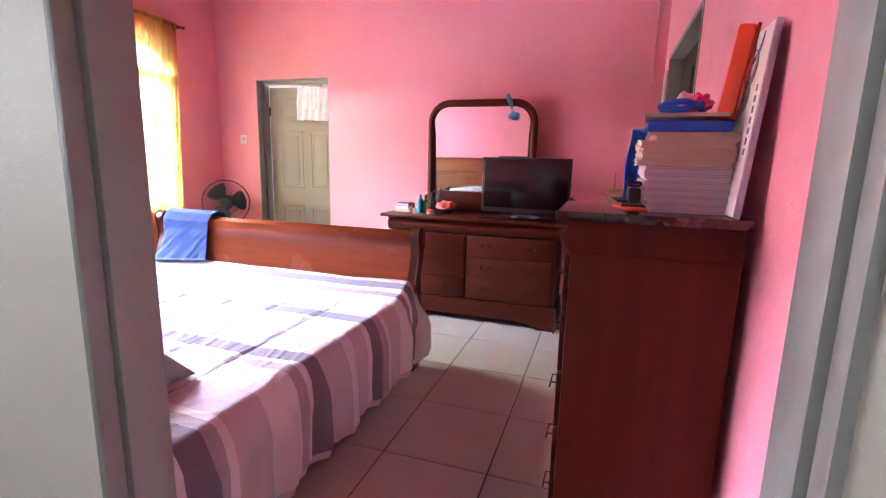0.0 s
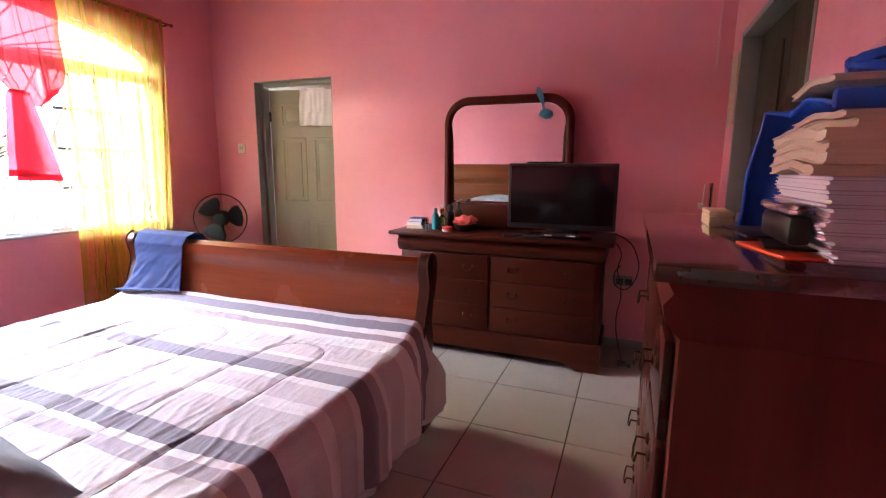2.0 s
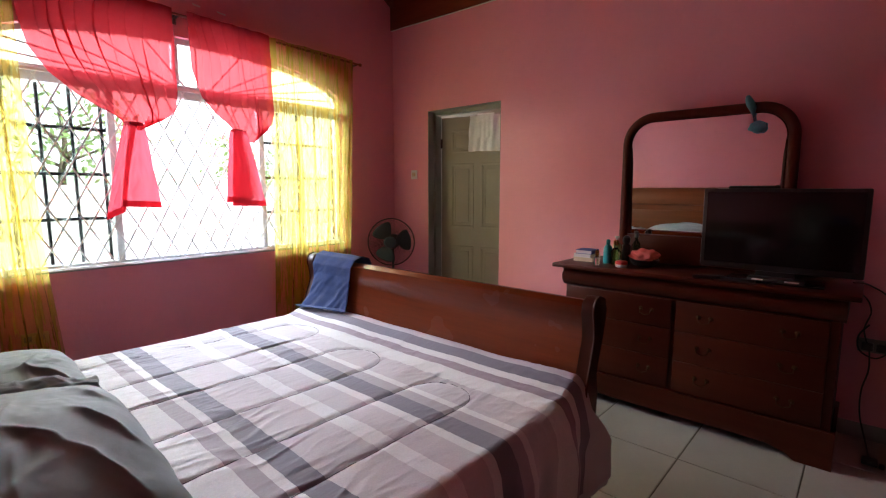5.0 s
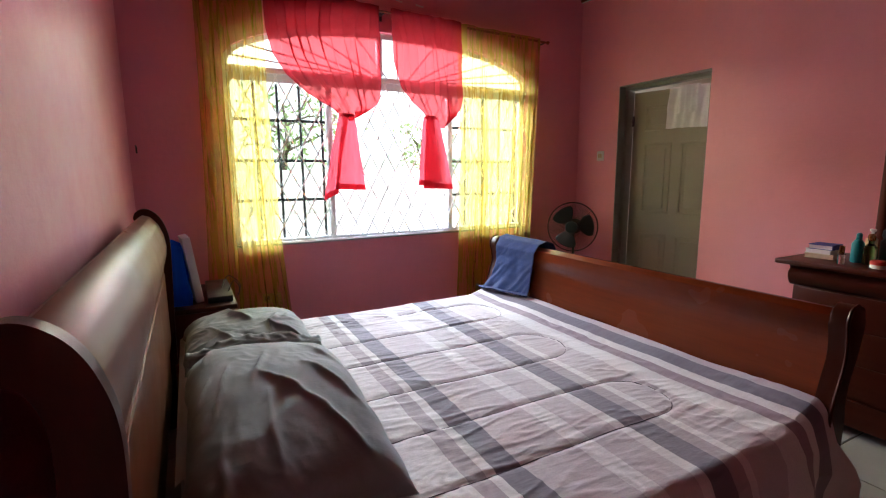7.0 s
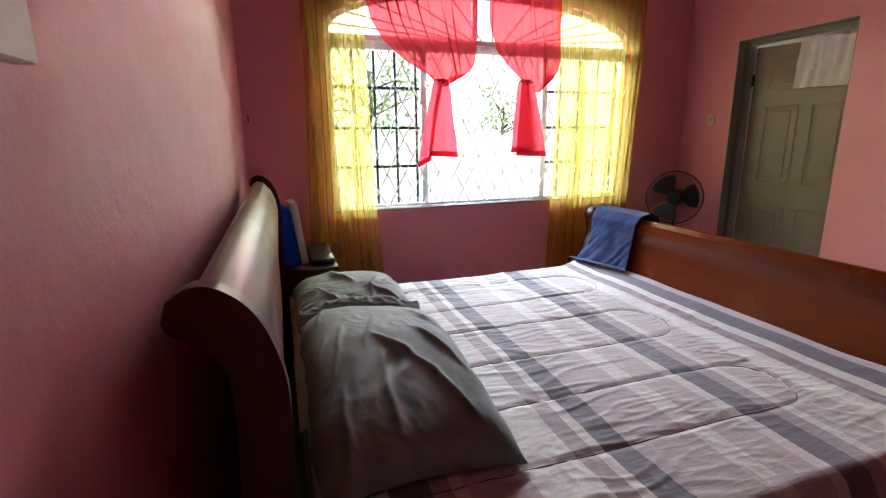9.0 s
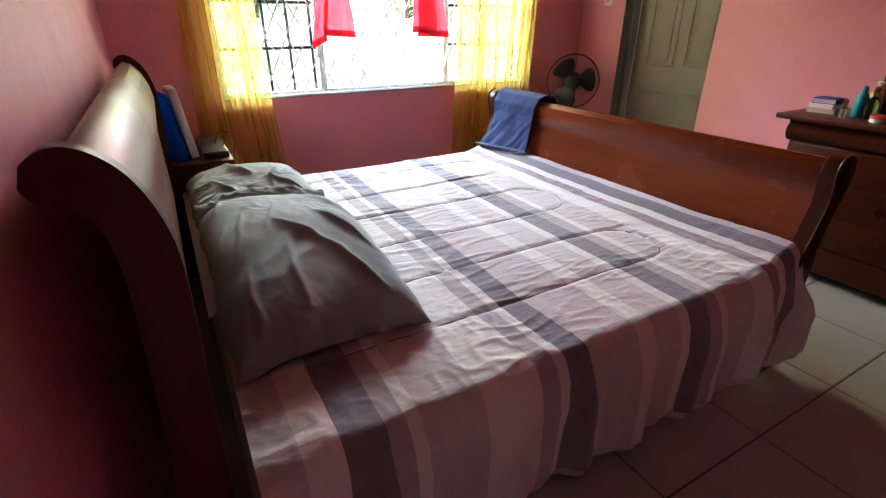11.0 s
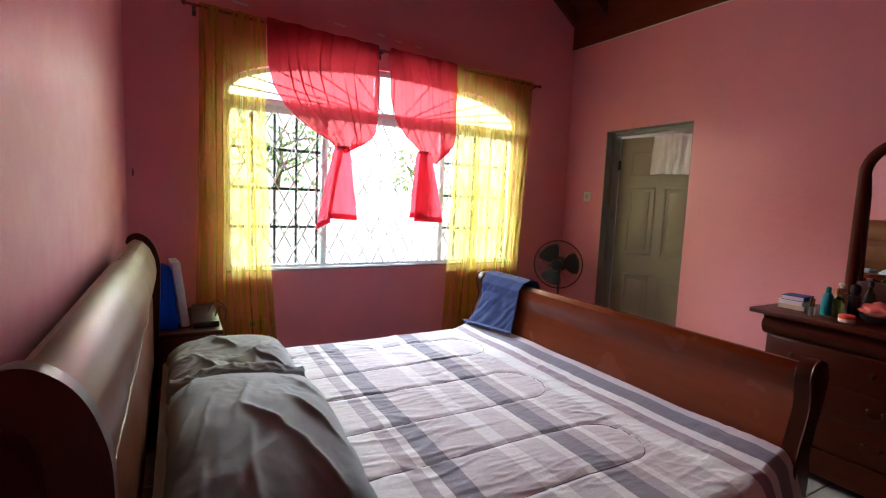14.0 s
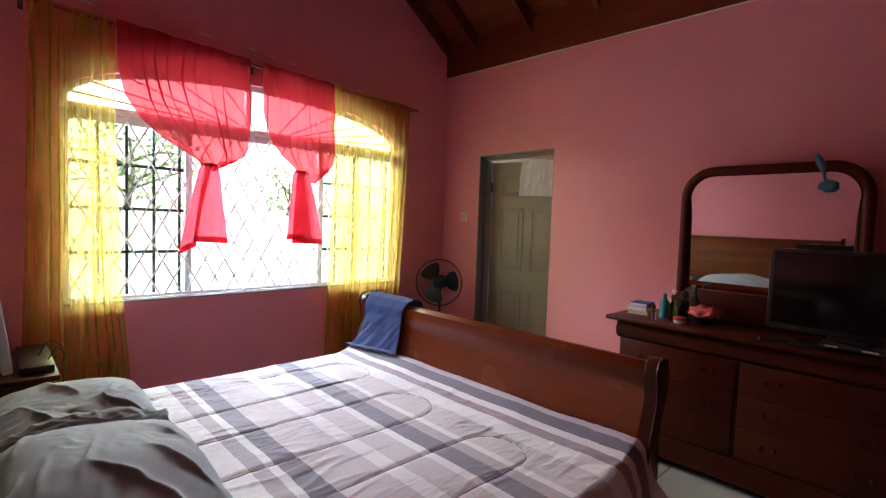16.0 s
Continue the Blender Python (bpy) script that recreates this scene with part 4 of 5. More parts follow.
def cover(u, v):
    """u runs over the bed from the window side's hem to the near hem, v from the pillows to the footboard."""
    s = -0.36 + u * 2.80
    y = 0.85 + 1.945 * v
    W = 2.06
    r = 0.06
    xl, xr = -3.085, -0.988
    if s < 0:
        d = -s
        return (xl - 0.004 - 0.01 * d + 0.008 * math.sin(y * 19), y, TOPZ - r - d * 0.86)
    if s <= W:
        x = xl + (xr - xl) * s / W
        z = top_z(x, y)
        e = min(x - xl, xr - x)
        if e < r:
            z -= r - math.sqrt(max(0, r * r - (r - e) ** 2))
        return (x, y, z)
    d = s - W
    yy = y + max(0, (v - 0.75) / 0.25) ** 2 * min(1, d / 0.2) * 0.15
    fold = 0.016 * math.sin(y * 23 + 1.2 * math.sin(y * 7)) + 0.010 * math.sin(y * 51 + 2) + 0.008 * wob(y * 9, d * 6, 4)
    out = 0.012 + 0.02 * min(1, d / 0.1) + fold * min(1, d / 0.18) + 0.012 * max(0, v - 0.85) / 0.15
    hem = 0.33 + 0.018 * wob(y * 5, 1, 7) + 0.03 * v
    return (xr + max(0.006, out), yy, TOPZ - r + 0.012 * wob(y * 8, 3) * max(0, 1 - d / 0.1) - d / 0.38 * hem)


comf = thing("comforter", (-2.0, 1.85, TOPZ), "mauve, grey and dark striped quilted comforter spread over the bed", "comforter")
bm = B()
grid(bm, 460, 270, cover)
part("quilt", bm, STRIPES, comf, smooth=180)
bm = B()
grid(bm, 4, 170, lambda u, v: Vector(cover(1.0, v)) + Vector((-0.006 - 0.01 * u, 0, 0.004 - 0.045 * u)))
part("hem", bm, LINING, comf, "pale grey lining at the hem", smooth=180)
for xa, xb, ye in SEAMS:
    bm = B()
    tube(bm, [(x, y, top_z(x, y) - 0.0002) for x, y in seam_path(xa, xb, ye)], 0.0017, 5)
    part("stitching", bm, THREAD, comf, "dark stitched seam")

def pillow(label, corners, h, seed, slope, peak, folds):
    """A soft, crumpled pillow over four corners of the bed top."""
    p = thing("pillow", (sum(c[0] for c in corners) / 4, sum(c[1] for c in corners) / 4, 0.52), label, "pillow", "pillows on the bed")
    a, b, c, d = (Vector((*q, 0)) for q in corners)

    def f(side):
        def g(u, v):
            q = a.lerp(b, u).lerp(d.lerp(c, u), v)
            U, V = 2 * u - 1, 2 * v - 1
            pin = 1 - 0.07 * (1 - V * V) * abs(U) ** 6
            mid = (a + b + c + d) / 4
            q = mid + (q - mid) * pin
            k = max(0.0, (1 - abs(U) ** (4.5 if U < 0 else 9)) * (1 - abs(V) ** 3.8)) ** 0.5
            s = min(1.0, max(0.0, (U - peak) / (1 - peak)))
            k *= (1 - slope * (s * s * (3 - 2 * s) * 0.4 + s * 0.6)) * (1 - 0.25 * max(0.0, (peak - U) / (1 + peak)) ** 2)
            wr = 0.016 * wob(u * 2.2, v * 2.2, seed) + 0.009 * crease(u * 4.2 + v * 2.5, v * 1.6 - u * 1.8, seed + 3) * (0.5 + wob(u * 2, v * 2, seed + 1)) + 0.008 * crease(u * 9 + v * 5, v * 4 - u * 4, seed + 5) * max(0, 0.4 + wob(u * 3, v * 3, seed + 7)) + 0.004 * crease(u * 20 - v * 9, v * 9 + u * 6, seed + 6) * max(0, 0.2 + wob(u * 4, v * 4, seed + 2))
            for u0, v0, u1, v1, hi, wd in folds:
                du, dv = u1 - u0, v1 - v0
                t = ((u - u0) * du + (v - v0) * dv) / (du * du + dv * dv)
                off = ((u - u0) * dv - (v - v0) * du) / math.hypot(du, dv) + 0.03 * wob(t * 3, seed)
                wr += 1.4 * hi * math.exp(-abs(off / (0.8 * wd)) ** 1.3) * math.sin(math.pi * min(1, max(0, t)))
            z = 0.535 + (h * k + wr * (0.4 + 0.6 * k) if side else -0.008 * k)
            return (q.x + 0.012 * wob(v * 6, u * 2, seed + 8), q.y + 0.015 * wob(u * 7, v * 2, seed + 9), z)
        return g
    bm = B()
    grid(bm, 130, 84, f(1))
    grid(bm, 130, 84, f(0))
    bmesh.ops.remove_doubles(bm, verts=bm.verts, dist=0.001)
    part("case", bm, PILLOW, p, smooth=180)
    return p


pillow("grey-green cotton pillow against the headboard, window end", ((-3.10, 0.85), (-2.42, 0.85), (-2.44, 1.41), (-3.10, 1.42)), 0.118, 4, 0.25, 0.0, ((0.15, 0.30, 0.60, 0.55, 0.016, 0.04), (0.62, 0.60, 0.97, 0.92, 0.020, 0.03), (0.55, 0.15, 0.95, 0.42, 0.018, 0.03), (0.45, 0.75, 0.90, 0.62, 0.014, 0.025), (0.70, 0.35, 0.97, 0.72, -0.014, 0.03)))
pillow("larger crumpled grey-green pillow lying in front", ((-2.46, 0.86), (-1.29, 0.855), (-1.30, 1.395), (-2.37, 1.43)), 0.197, 11, 0.50, 0.05, ((0.50, 0.38, 0.71, 0.66, 0.013, 0.022), (0.66, 0.60, 0.93, 0.86, 0.018, 0.020), (0.42, 0.14, 0.66, 0.02, 0.016, 0.016), (0.40, 0.24, 0.70, 0.15, 0.014, 0.016),
       (0.30, 0.50, 0.62, 0.33, 0.012, 0.018), (0.45, 0.66, 0.76, 0.93, 0.016, 0.022), (0.25, 0.70, 0.52, 0.97, 0.012, 0.020), (0.05, 0.20, 0.30, 0.12, 0.012, 0.020), (0.60, 0.42, 0.97, 0.40, 0.012, 0.030), (0.72, 0.20, 0.99, 0.12, 0.012, 0.025)))
flap = [o for o in bpy.data.objects if o.name.startswith("pillow")][0]
bm = B()
grid(bm, 70, 14, lambda u, v: (-2.485 + 0.085 * v + 0.02 * wob(u * 3.4, 1), 0.862 + 0.56 * u + 0.01 * wob(u * 5, v * 2), 0.566 + 0.082 * math.sin(math.pi * min(1, 0.16 + 0.74 * u)) - 0.030 * v * v + 0.010 * wob(u * 6, v * 2, 4) + 0.010 * max(0, 1 - 3 * abs(wob(u * 9, v * 3, 9)))))
ob = part("flap", bm, PILLOW, flap, "loose open edge of the pillowcase", smooth=180)
sol = ob.modifiers.new("thickness", "SOLIDIFY")
sol.thickness = 0.003

# towel over the footboard
tw = thing("towel", (-2.93, 2.86, 0.92), "navy blue towel hung over the footboard's end", "towel")


def towel(u, v):
    arc = [(2.775, 0.50), (2.79, 0.60), (2.815, 0.72), (2.818, 0.80), (2.808, 0.86), (2.832, 0.915), (2.885, 0.932), (2.94, 0.915), (2.968, 0.86), (2.964, 0.78), (2.955, 0.66)]
    k = v * (len(arc) - 1)
    i = min(len(arc) - 2, int(k))
    t = k - i
    y, z = arc[i][0] + (arc[i + 1][0] - arc[i][0]) * t, arc[i][1] + (arc[i + 1][1] - arc[i][1]) * t
    front = max(0, 0.5 - v) * 2
    left = -3.005 - 0.015 * front - 0.06 * max(0, (front - 0.55) / 0.45) ** 1.4
    right = -2.575 - 0.050 * math.sin(math.pi * min(1, front * 0.8)) + 0.03 * front ** 3
    x = left + (right - left) * u
    slant = 2.2 * (x + 2.8) + 1.1 * front
    w = front * (0.013 * max(0, 1 - 2.4 * abs(wob(slant * 3.0, front * 1.1, 3))) + 0.010 * max(0, 1 - 2.4 * abs(wob(slant * 6.5, front * 2.0, 7)))) + 0.006 * wob(u * 6, v * 5, 3)
    return (x + 0.010 * wob(v * 5, u * 2), y - abs(w) - 0.016 * front * (0.5 + 0.5 * math.sin(u * 5.5 + 0.6)) - 0.07 * max(0, (front - 0.7) / 0.3) * (1 - 0.6 * u), max(z + 0.005 * wob(u * 6, v * 3), 0.572 + 0.004 * wob(u * 9, v * 9) + (0.02 * u if v < 0.2 else 0)))


bm = B()
grid(bm, 70, 80, towel)
ob = part("cloth", bm, NAVY, tw, smooth=180)
sol = ob.modifiers.new("thickness", "SOLIDIFY")
sol.thickness, sol.offset = 0.004, 1


# ---- drawers ----
def bail(parent, at, along, out, w=0.062):
    """A hanging drop handle on its two posts."""
    at, along, out = Vector(at), Vector(along), Vector(out)
    bm = B()
    tube(bm, [at - along * w / 2, at - along * w / 2 + out * 0.022, at - along * w * 0.45 + out * 0.026 + Vector((0, 0, -0.02)), at + out * 0.028 + Vector((0, 0, -0.03)),
              at + along * w * 0.45 + out * 0.026 + Vector((0, 0, -0.02)), at + along * w / 2 + out * 0.022, at + along * w / 2], 0.0027, 6)
    h = part("handle", bm, BRASS, parent, "aged brass drop handle")
    for s in (-1, 1):
        bm = B()
        lathe(bm, [(0.013, 0.0), (0.012, 0.003), (0.006, 0.006)], at + along * s * w / 2, 10, out)
        part("rosette", bm, BRASS, h)


dr = thing("dresser", (-0.94, 4.08, 0), "wide mahogany dresser with six drawers and bracket feet", "dresser")
L, R, F, K = -1.645, -0.225, 3.865, 4.34
bm = B()
box(bm, L, R, F, K, 0.17, 0.735, 0.004)
part("body", bm, DRESS_X, dr)
bm = B()
prof = [(F + 0.012, 0.735), (F - 0.012, 0.75), (F - 0.03, 0.78), (F - 0.03, 0.81), (F - 0.012, 0.83), (F - 0.028, 0.852), (K, 0.852), (K, 0.735)]
prism(bm, [tuple(q) for q in spline(prof[:6], 3)] + prof[6:], "x", L - 0.018, R + 0.018)
part("frieze", bm, DRESS_X, dr)
bm = B()
box(bm, -1.722, -0.160, 3.80, K, 0.853, 0.880, 0.007)
part("top", bm, DRESS_X, dr)
bm = B()
apron = [(L - 0.02, 0.19), (L - 0.02, 0.0), (L + 0.13, 0.0), (L + 0.17, 0.03), (L + 0.26, 0.055), (R - 0.26, 0.055), (R - 0.17, 0.03), (R - 0.13, 0.0), (R + 0.02, 0.0), (R + 0.02, 0.19)]
prism(bm, apron, "y", F - 0.025, F + 0.01)
part("apron", bm, DRESS_X, dr)
for x0, x1 in ((L - 0.018, L + 0.01), (R - 0.01, R + 0.018)):
    bm = B()
    box(bm, x0, x1, F + 0.011, K, 0.0, 0.188, 0.004)
    part("foot_panel", bm, DRESS_Y, dr)
mx = -0.965
for x0, x1 in ((L + 0.03, mx - 0.012), (mx + 0.012, R - 0.04)):
    for z0, z1 in ((0.200, 0.3755), (0.378, 0.5535), (0.556, 0.730)):
        bm = B()
        box(bm, x0, x1, F - 0.012, F - 0.0005, z0, z1, 0.002)
        d = part("drawer", bm, DRESS_X, dr)
        for k in (0.22, 0.78):
            bail(d, (x0 + (x1 - x0) * k, F - 0.012, (z0 + z1) / 2 + 0.012), (1, 0, 0), (0, -1, 0))

ch = thing("chest_of_drawers", (0.2, 1.85, 0), "tall dark mahogany chest of drawers against the wall", "chest of drawers")
CX0, CX1, CA, CB = 0.0, 0.435, 1.515, 2.33
bm = B()
box(bm, CX0, CX1, CA, CB, 0.10, 1.08, 0.004)
part("body", bm, DRESS_Z, ch)
bm = B()
prof = [(CX0, 1.0), (CX0, 1.08), (CX0 - 0.008, 1.09), (CX0 - 0.022, 1.105), (CX0 - 0.026, 1.13), (CX0 - 0.012, 1.15), (CX0 - 0.024, 1.172), (CX1, 1.172), (CX1, 1.0805), (CX0 + 0.02, 1.0805)]
prism(bm, prof[1:9], "y", CA, CB)
part("cornice", bm, DRESS_Z, ch)
bm = B()
box(bm, -0.044, 0.44, 1.480, 2.37, 1.173, 1.200, 0.005)
part("top", bm, POLISHED, ch)
bm = B()
box(bm, CX0 - 0.018, CX1, CA - 0.018, CB + 0.018, 0.0, 0.12, 0.008)
part("plinth", bm, DRESS_Y, ch)
for i in range(5):
    z0 = 0.135 + i * 0.188
    bm = B()
    box(bm, CX0 - 0.018, CX0 - 0.0005, CA + 0.03, CB - 0.03, z0, z0 + 0.178, 0.006)
    d = part("drawer", bm, DRESS_Y, ch)
    for k in (0.2, 0.8):
        bail(d, (CX0 - 0.018, CA + (CB - CA) * k, z0 + 0.1), (0, 1, 0), (-1, 0, 0))

# mirror on the dresser
mi = thing("dresser_mirror", (-0.97, 4.27, 0.88), "arched mirror in a dark wooden frame on the dresser", "mirror")
MX0, MX1, MZ, MR, MY = -1.430, -0.512, 1.830, 0.17, 4.265


def mirror_path(inset=0.0):
    x0, x1, zt, r = MX0 + inset, MX1 - inset, MZ - inset, MR - inset
    pts = [(x0, MY, 0.885), (x0, MY, 1.2)]
    pts += [(x0 + r - r * math.cos(a), MY, zt - r + r * math.sin(a)) for a in (math.pi / 2 * i / 12 for i in range(13))]
    pts += [(x1 - r + r * math.sin(a), MY, zt - r + r * math.cos(a)) for a in (math.pi / 2 * i / 12 for i in range(13))]
    return pts + [(x1, MY, 1.2), (x1, MY, 0.885)]


bm = B()
tube(bm, mirror_path(), 0.030, 12)
part("frame", bm, DRESS_Z, mi)
bm = B()
tube(bm, mirror_path(0.036), 0.012, 8)
part("inner_moulding", bm, CHERRY_Z_SHADED, mi)
bm = B()
box(bm, MX0 + 0.03, MX1 - 0.03, MY - 0.018, MY + 0.02, 0.882, 1.065, 0.006)
part("bottom_rail", bm, DRESS_X, mi)
bm = B()
mp = [(p[0], p[2]) for p in mirror_path(0.034)]
prism(bm, [(p[0], max(1.05, p[1])) for p in mp], "y", MY - 0.004, MY + 0.002)
bmesh.ops.rotate(bm, verts=bm.verts, cent=(-0.97, MY, 1.4), matrix=Matrix.Rotation(radians(1.8), 3, "X"))
part("glass", bm, MIRROR, mi, "mirror glass", smooth=None)
bm = B()
prism(bm, [(p[0], max(1.05, p[1])) for p in mp], "y", MY + 0.005, MY + 0.018)
bmesh.ops.rotate(bm, verts=bm.verts, cent=(-0.97, MY, 1.4), matrix=Matrix.Rotation(radians(1.8), 3, "X"))
part("backing", bm, DRESS_X, mi, smooth=None)


# ---- television and things on the dresser ----
tv = thing("television", (-0.515, 3.98, 0.88), "black flat television, switched off, on the dresser", "television")
bm = B()
box(bm, -0.868, -0.163, 3.945, 3.985, 0.935, 1.368, 0.008)
box(bm, -0.75, -0.28, 3.985, 4.02, 1.0, 1.28, 0.01)
part("casing", bm, BLACK, tv)
bm = B()
box(bm, -0.848, -0.183, 3.942, 3.9445, 0.968, 1.350, 0.001)
part("screen", bm, SCREEN, tv, "glossy black screen")
bm = B()
box(bm, -0.60, -0.43, 3.955, 3.99, 0.893, 0.94, 0.004)
part("neck", bm, BLACK, tv)
bm = B()
box(bm, -0.73, -0.30, 3.88, 4.07, 0.8805, 0.893, 0.005)
part("stand", bm, SCREEN, tv)
# White slivers on the top edge paint the casing's bright highlights.
for x, w in ((-0.80, 0.05), (-0.36, 0.05)):
    bm = B()
    box(bm, x, x + w, 3.94, 3.95, 1.3681, 1.3695)
    part("edge_highlight", bm, WHITE_PLASTIC, tv)


def curl(bm):
    """Damp, warped paper: the loose edges rise in waves."""
    bmesh.ops.subdivide_edges(bm, edges=list(bm.edges), cuts=5, use_grid_fill=True)
    for v in bm.verts:
        v.co.z += 0.005 * (1 + math.sin(v.co.y * 26 + 1)) * min(1, max(0, (0.27 - v.co.x) / 0.1))
        v.co.x += 0.006 * wob(v.co.y * 9, v.co.z * 55) * min(1, max(0, (0.27 - v.co.x) / 0.1))


def book(name, label, x0, x1, y0, y1, z0, z1, cover_m, page_m, turn=0.0):
    cx, cy = (x0 + x1) / 2, (y0 + y1) / 2
    m = Matrix.Translation((cx, cy, 0)) @ Matrix.Rotation(radians(turn), 4, "Z") @ Matrix.Translation((-cx, -cy, 0))
    t = thing(name, (cx, cy, z0), label, "book")
    e = min(0.003, (z1 - z0) / 5)
    bm = B()
    box(bm, x0 + 0.003, x1 - 0.003, y0 + 0.003, y1 - 0.002, z0 + e, z1 - e, 0.0, m)
    if name == "old_book":
        curl(bm)
    part("page_block", bm, page_m, t, smooth=None)
    bm = B()
    box(bm, x0, x1, y0, y1, z0, z0 + e, 0.0, m)
    box(bm, x0, x1, y0, y1, z1 - e, z1, 0.0, m)
    box(bm, x1 - 0.002, x1, y0, y1, z0, z1, 0.0, m)
    if name == "old_book":
        curl(bm)
    part("cover", bm, cover_m, t, smooth=None)
    return t


book("book", "pale bound book at the bottom of the pile", -1.665, -1.530, 3.98, 4.13, 0.8805, 0.906, MANILA, MANILA, 4)
book("book", "white paperback book in the pile", -1.660, -1.535, 3.985, 4.12, 0.9062, 0.930, BOARD, PAPER, -3)
book("book", "blue book on top of the pile", -1.648, -1.535, 3.985, 4.11, 0.9302, 0.957, BOOK_BLUE, PAPER, 2)


def bottle(name, label, at, prof, body_m, cap=None, cap_m=None):
    t = thing(name, at, label, "bottle", "toiletries on the dresser")
    bm = B()
    lathe(bm, prof, at, 18)
    part("body", bm, body_m, t)
    if cap:
        bm = B()
        lathe(bm, cap, at, 14)
        part("cap", bm, cap_m, t)
    return t


bottle("perfume_bottle", "small gold-capped perfume bottle", (-1.455, 3.90, 0.8805), [(0.016, 0), (0.018, 0.004), (0.018, 0.05), (0.008, 0.058)], CLEAR, [(0.011, 0.058), (0.012, 0.06), (0.012, 0.092), (0.008, 0.096)], GOLD)
bottle("lotion_bottle", "teal lotion bottle with a narrow cap", (-1.435, 4.02, 0.8805), [(0.024, 0), (0.028, 0.006), (0.028, 0.10), (0.018, 0.118), (0.012, 0.122)], TEAL, [(0.013, 0.122), (0.013, 0.15), (0.006, 0.158)], TEAL)
bottle("glass_bottle", "green glass bottle with gold cap", (-1.375, 4.0, 0.8805), [(0.026, 0), (0.03, 0.006), (0.03, 0.085), (0.012, 0.11), (0.012, 0.13)], BOTTLE_GREEN, [(0.014, 0.125), (0.016, 0.13), (0.016, 0.155), (0.01, 0.16)], GOLD)
bottle("spray_bottle", "dark spray bottle with a rounded head", (-1.335, 4.07, 0.8805), [(0.024, 0), (0.027, 0.006), (0.027, 0.12), (0.012, 0.135)], BLACK, [(0.02, 0.135), (0.024, 0.15), (0.022, 0.175), (0.01, 0.185)], BLACK)
bottle("glass_bottle", "slim amber bottle by the mirror frame", (-1.30, 4.15, 0.8805), [(0.02, 0), (0.023, 0.006), (0.023, 0.13), (0.01, 0.15), (0.01, 0.17)], BOTTLE_GREEN, [(0.013, 0.17), (0.013, 0.20), (0.006, 0.204)], BLACK)
bottle("pump_bottle", "white pump bottle with beige neck", (-1.41, 4.10, 0.8805), [(0.022, 0), (0.025, 0.005), (0.025, 0.12), (0.01, 0.135)], BOX_WOOD, [(0.006, 0.135), (0.006, 0.16), (0.014, 0.163), (0.014, 0.175)], WHITE_PLASTIC)
bottle("cream_jar", "round red and white cream jar", (-1.30, 3.91, 0.8805), [(0.03, 0), (0.036, 0.004), (0.036, 0.02)], WHITE_PLASTIC, [(0.037, 0.0202), (0.037, 0.036), (0.03, 0.04)], RED_PLASTIC)

cc = thing("crumpled_cloth", (-1.2, 4.05, 0.8805), "coral cloth heaped in a dark bowl", "cloth")
bm = B()
bmesh.ops.create_icosphere(bm, subdivisions=4, radius=1.0)
for v in bm.verts:
    k = 1 + 0.35 * wob(v.co.x * 2.2, v.co.y * 2.2, v.co.z * 2.2) + 0.16 * wob(v.co.x * 6, v.co.y * 6, v.co.z * 6)
    v.co = Vector((-1.21 + v.co.x * 0.085 * k, 4.05 + v.co.y * 0.06 * k, max(0.905, 0.95 + v.co.z * 0.038 * k)))
part("cloth", bm, CORAL, cc, smooth=180)
bm = B()
lathe(bm, [(0.045, 0.0), (0.06, 0.004), (0.085, 0.03), (0.09, 0.045), (0.084, 0.045), (0.055, 0.012)], (-1.21, 4.05, 0.8805), 24)
part("bowl", bm, BLACK, cc, "dark bowl")

for x, y, a in ((-0.80, 3.87, 25), (-0.66, 3.855, 8)):
    rm = thing("remote_control", (x, y, 0.8805), "black remote control lying by the television", "remote control", "remotes on the dresser")
    m = pose(x, y, 0.8805, 0, 0, a)
    bm = B()
    box(bm, -0.08, 0.08, -0.022, 0.022, 0.0, 0.016, 0.004, m)
    part("body", bm, BLACK, rm)
    bm = B()
    for i in range(6):
        for j in range(3):
            box(bm, -0.065 + i * 0.022, -0.053 + i * 0.022, -0.016 + j * 0.012, -0.009 + j * 0.012, 0.0162, 0.018, 0.0, m)
    part("buttons", bm, FAN_GREY, rm)
tr = thing("set_top_box", (-0.50, 3.93, 0.8935), "flat black decoder box under the television", "decoder")
bm = B()
box(bm, -0.62, -0.38, 3.862, 3.93, 0.8935, 0.915, 0.004)
part("case", bm, BLACK, tr)
for x0, x1 in ((-0.60, -0.55), (-0.46, -0.40)):
    bm = B()
    box(bm, x0, x1, 3.860, 3.8618, 0.900, 0.907)
    part("display", bm, WHITE_PLASTIC, tr)

fg = thing("hanging_toy", (-0.71, 4.2, 1.8), "sky blue cloth toy hung over the mirror's top", "toy")
bm = B()
tube(bm, spline([(-0.745, 4.225, 1.895), (-0.732, 4.222, 1.86), (-0.715, 4.222, 1.82), (-0.708, 4.22, 1.78), (-0.70, 4.218, 1.745)], 5), [0.004 + 0.018 * math.sin(math.pi * min(1, (i + 1) / 16)) for i in range(21)], 10)
part("tail", bm, SKY_CLOTH, fg, smooth=180)
bm = B()
bmesh.ops.create_icosphere(bm, subdivisions=3, radius=1.0)
for v in bm.verts:
    k = 1 + 0.25 * wob(v.co.x * 1.7, v.co.y * 1.7, v.co.z * 1.7 + 3)
    v.co = Vector((-0.685 + v.co.x * 0.042 * k, 4.212 + v.co.y * 0.022 * k, 1.715 + v.co.z * 0.033 * k))
part("body", bm, SKY_CLOTH, fg, smooth=180)

# ---- things on the chest ----
random.seed(5)
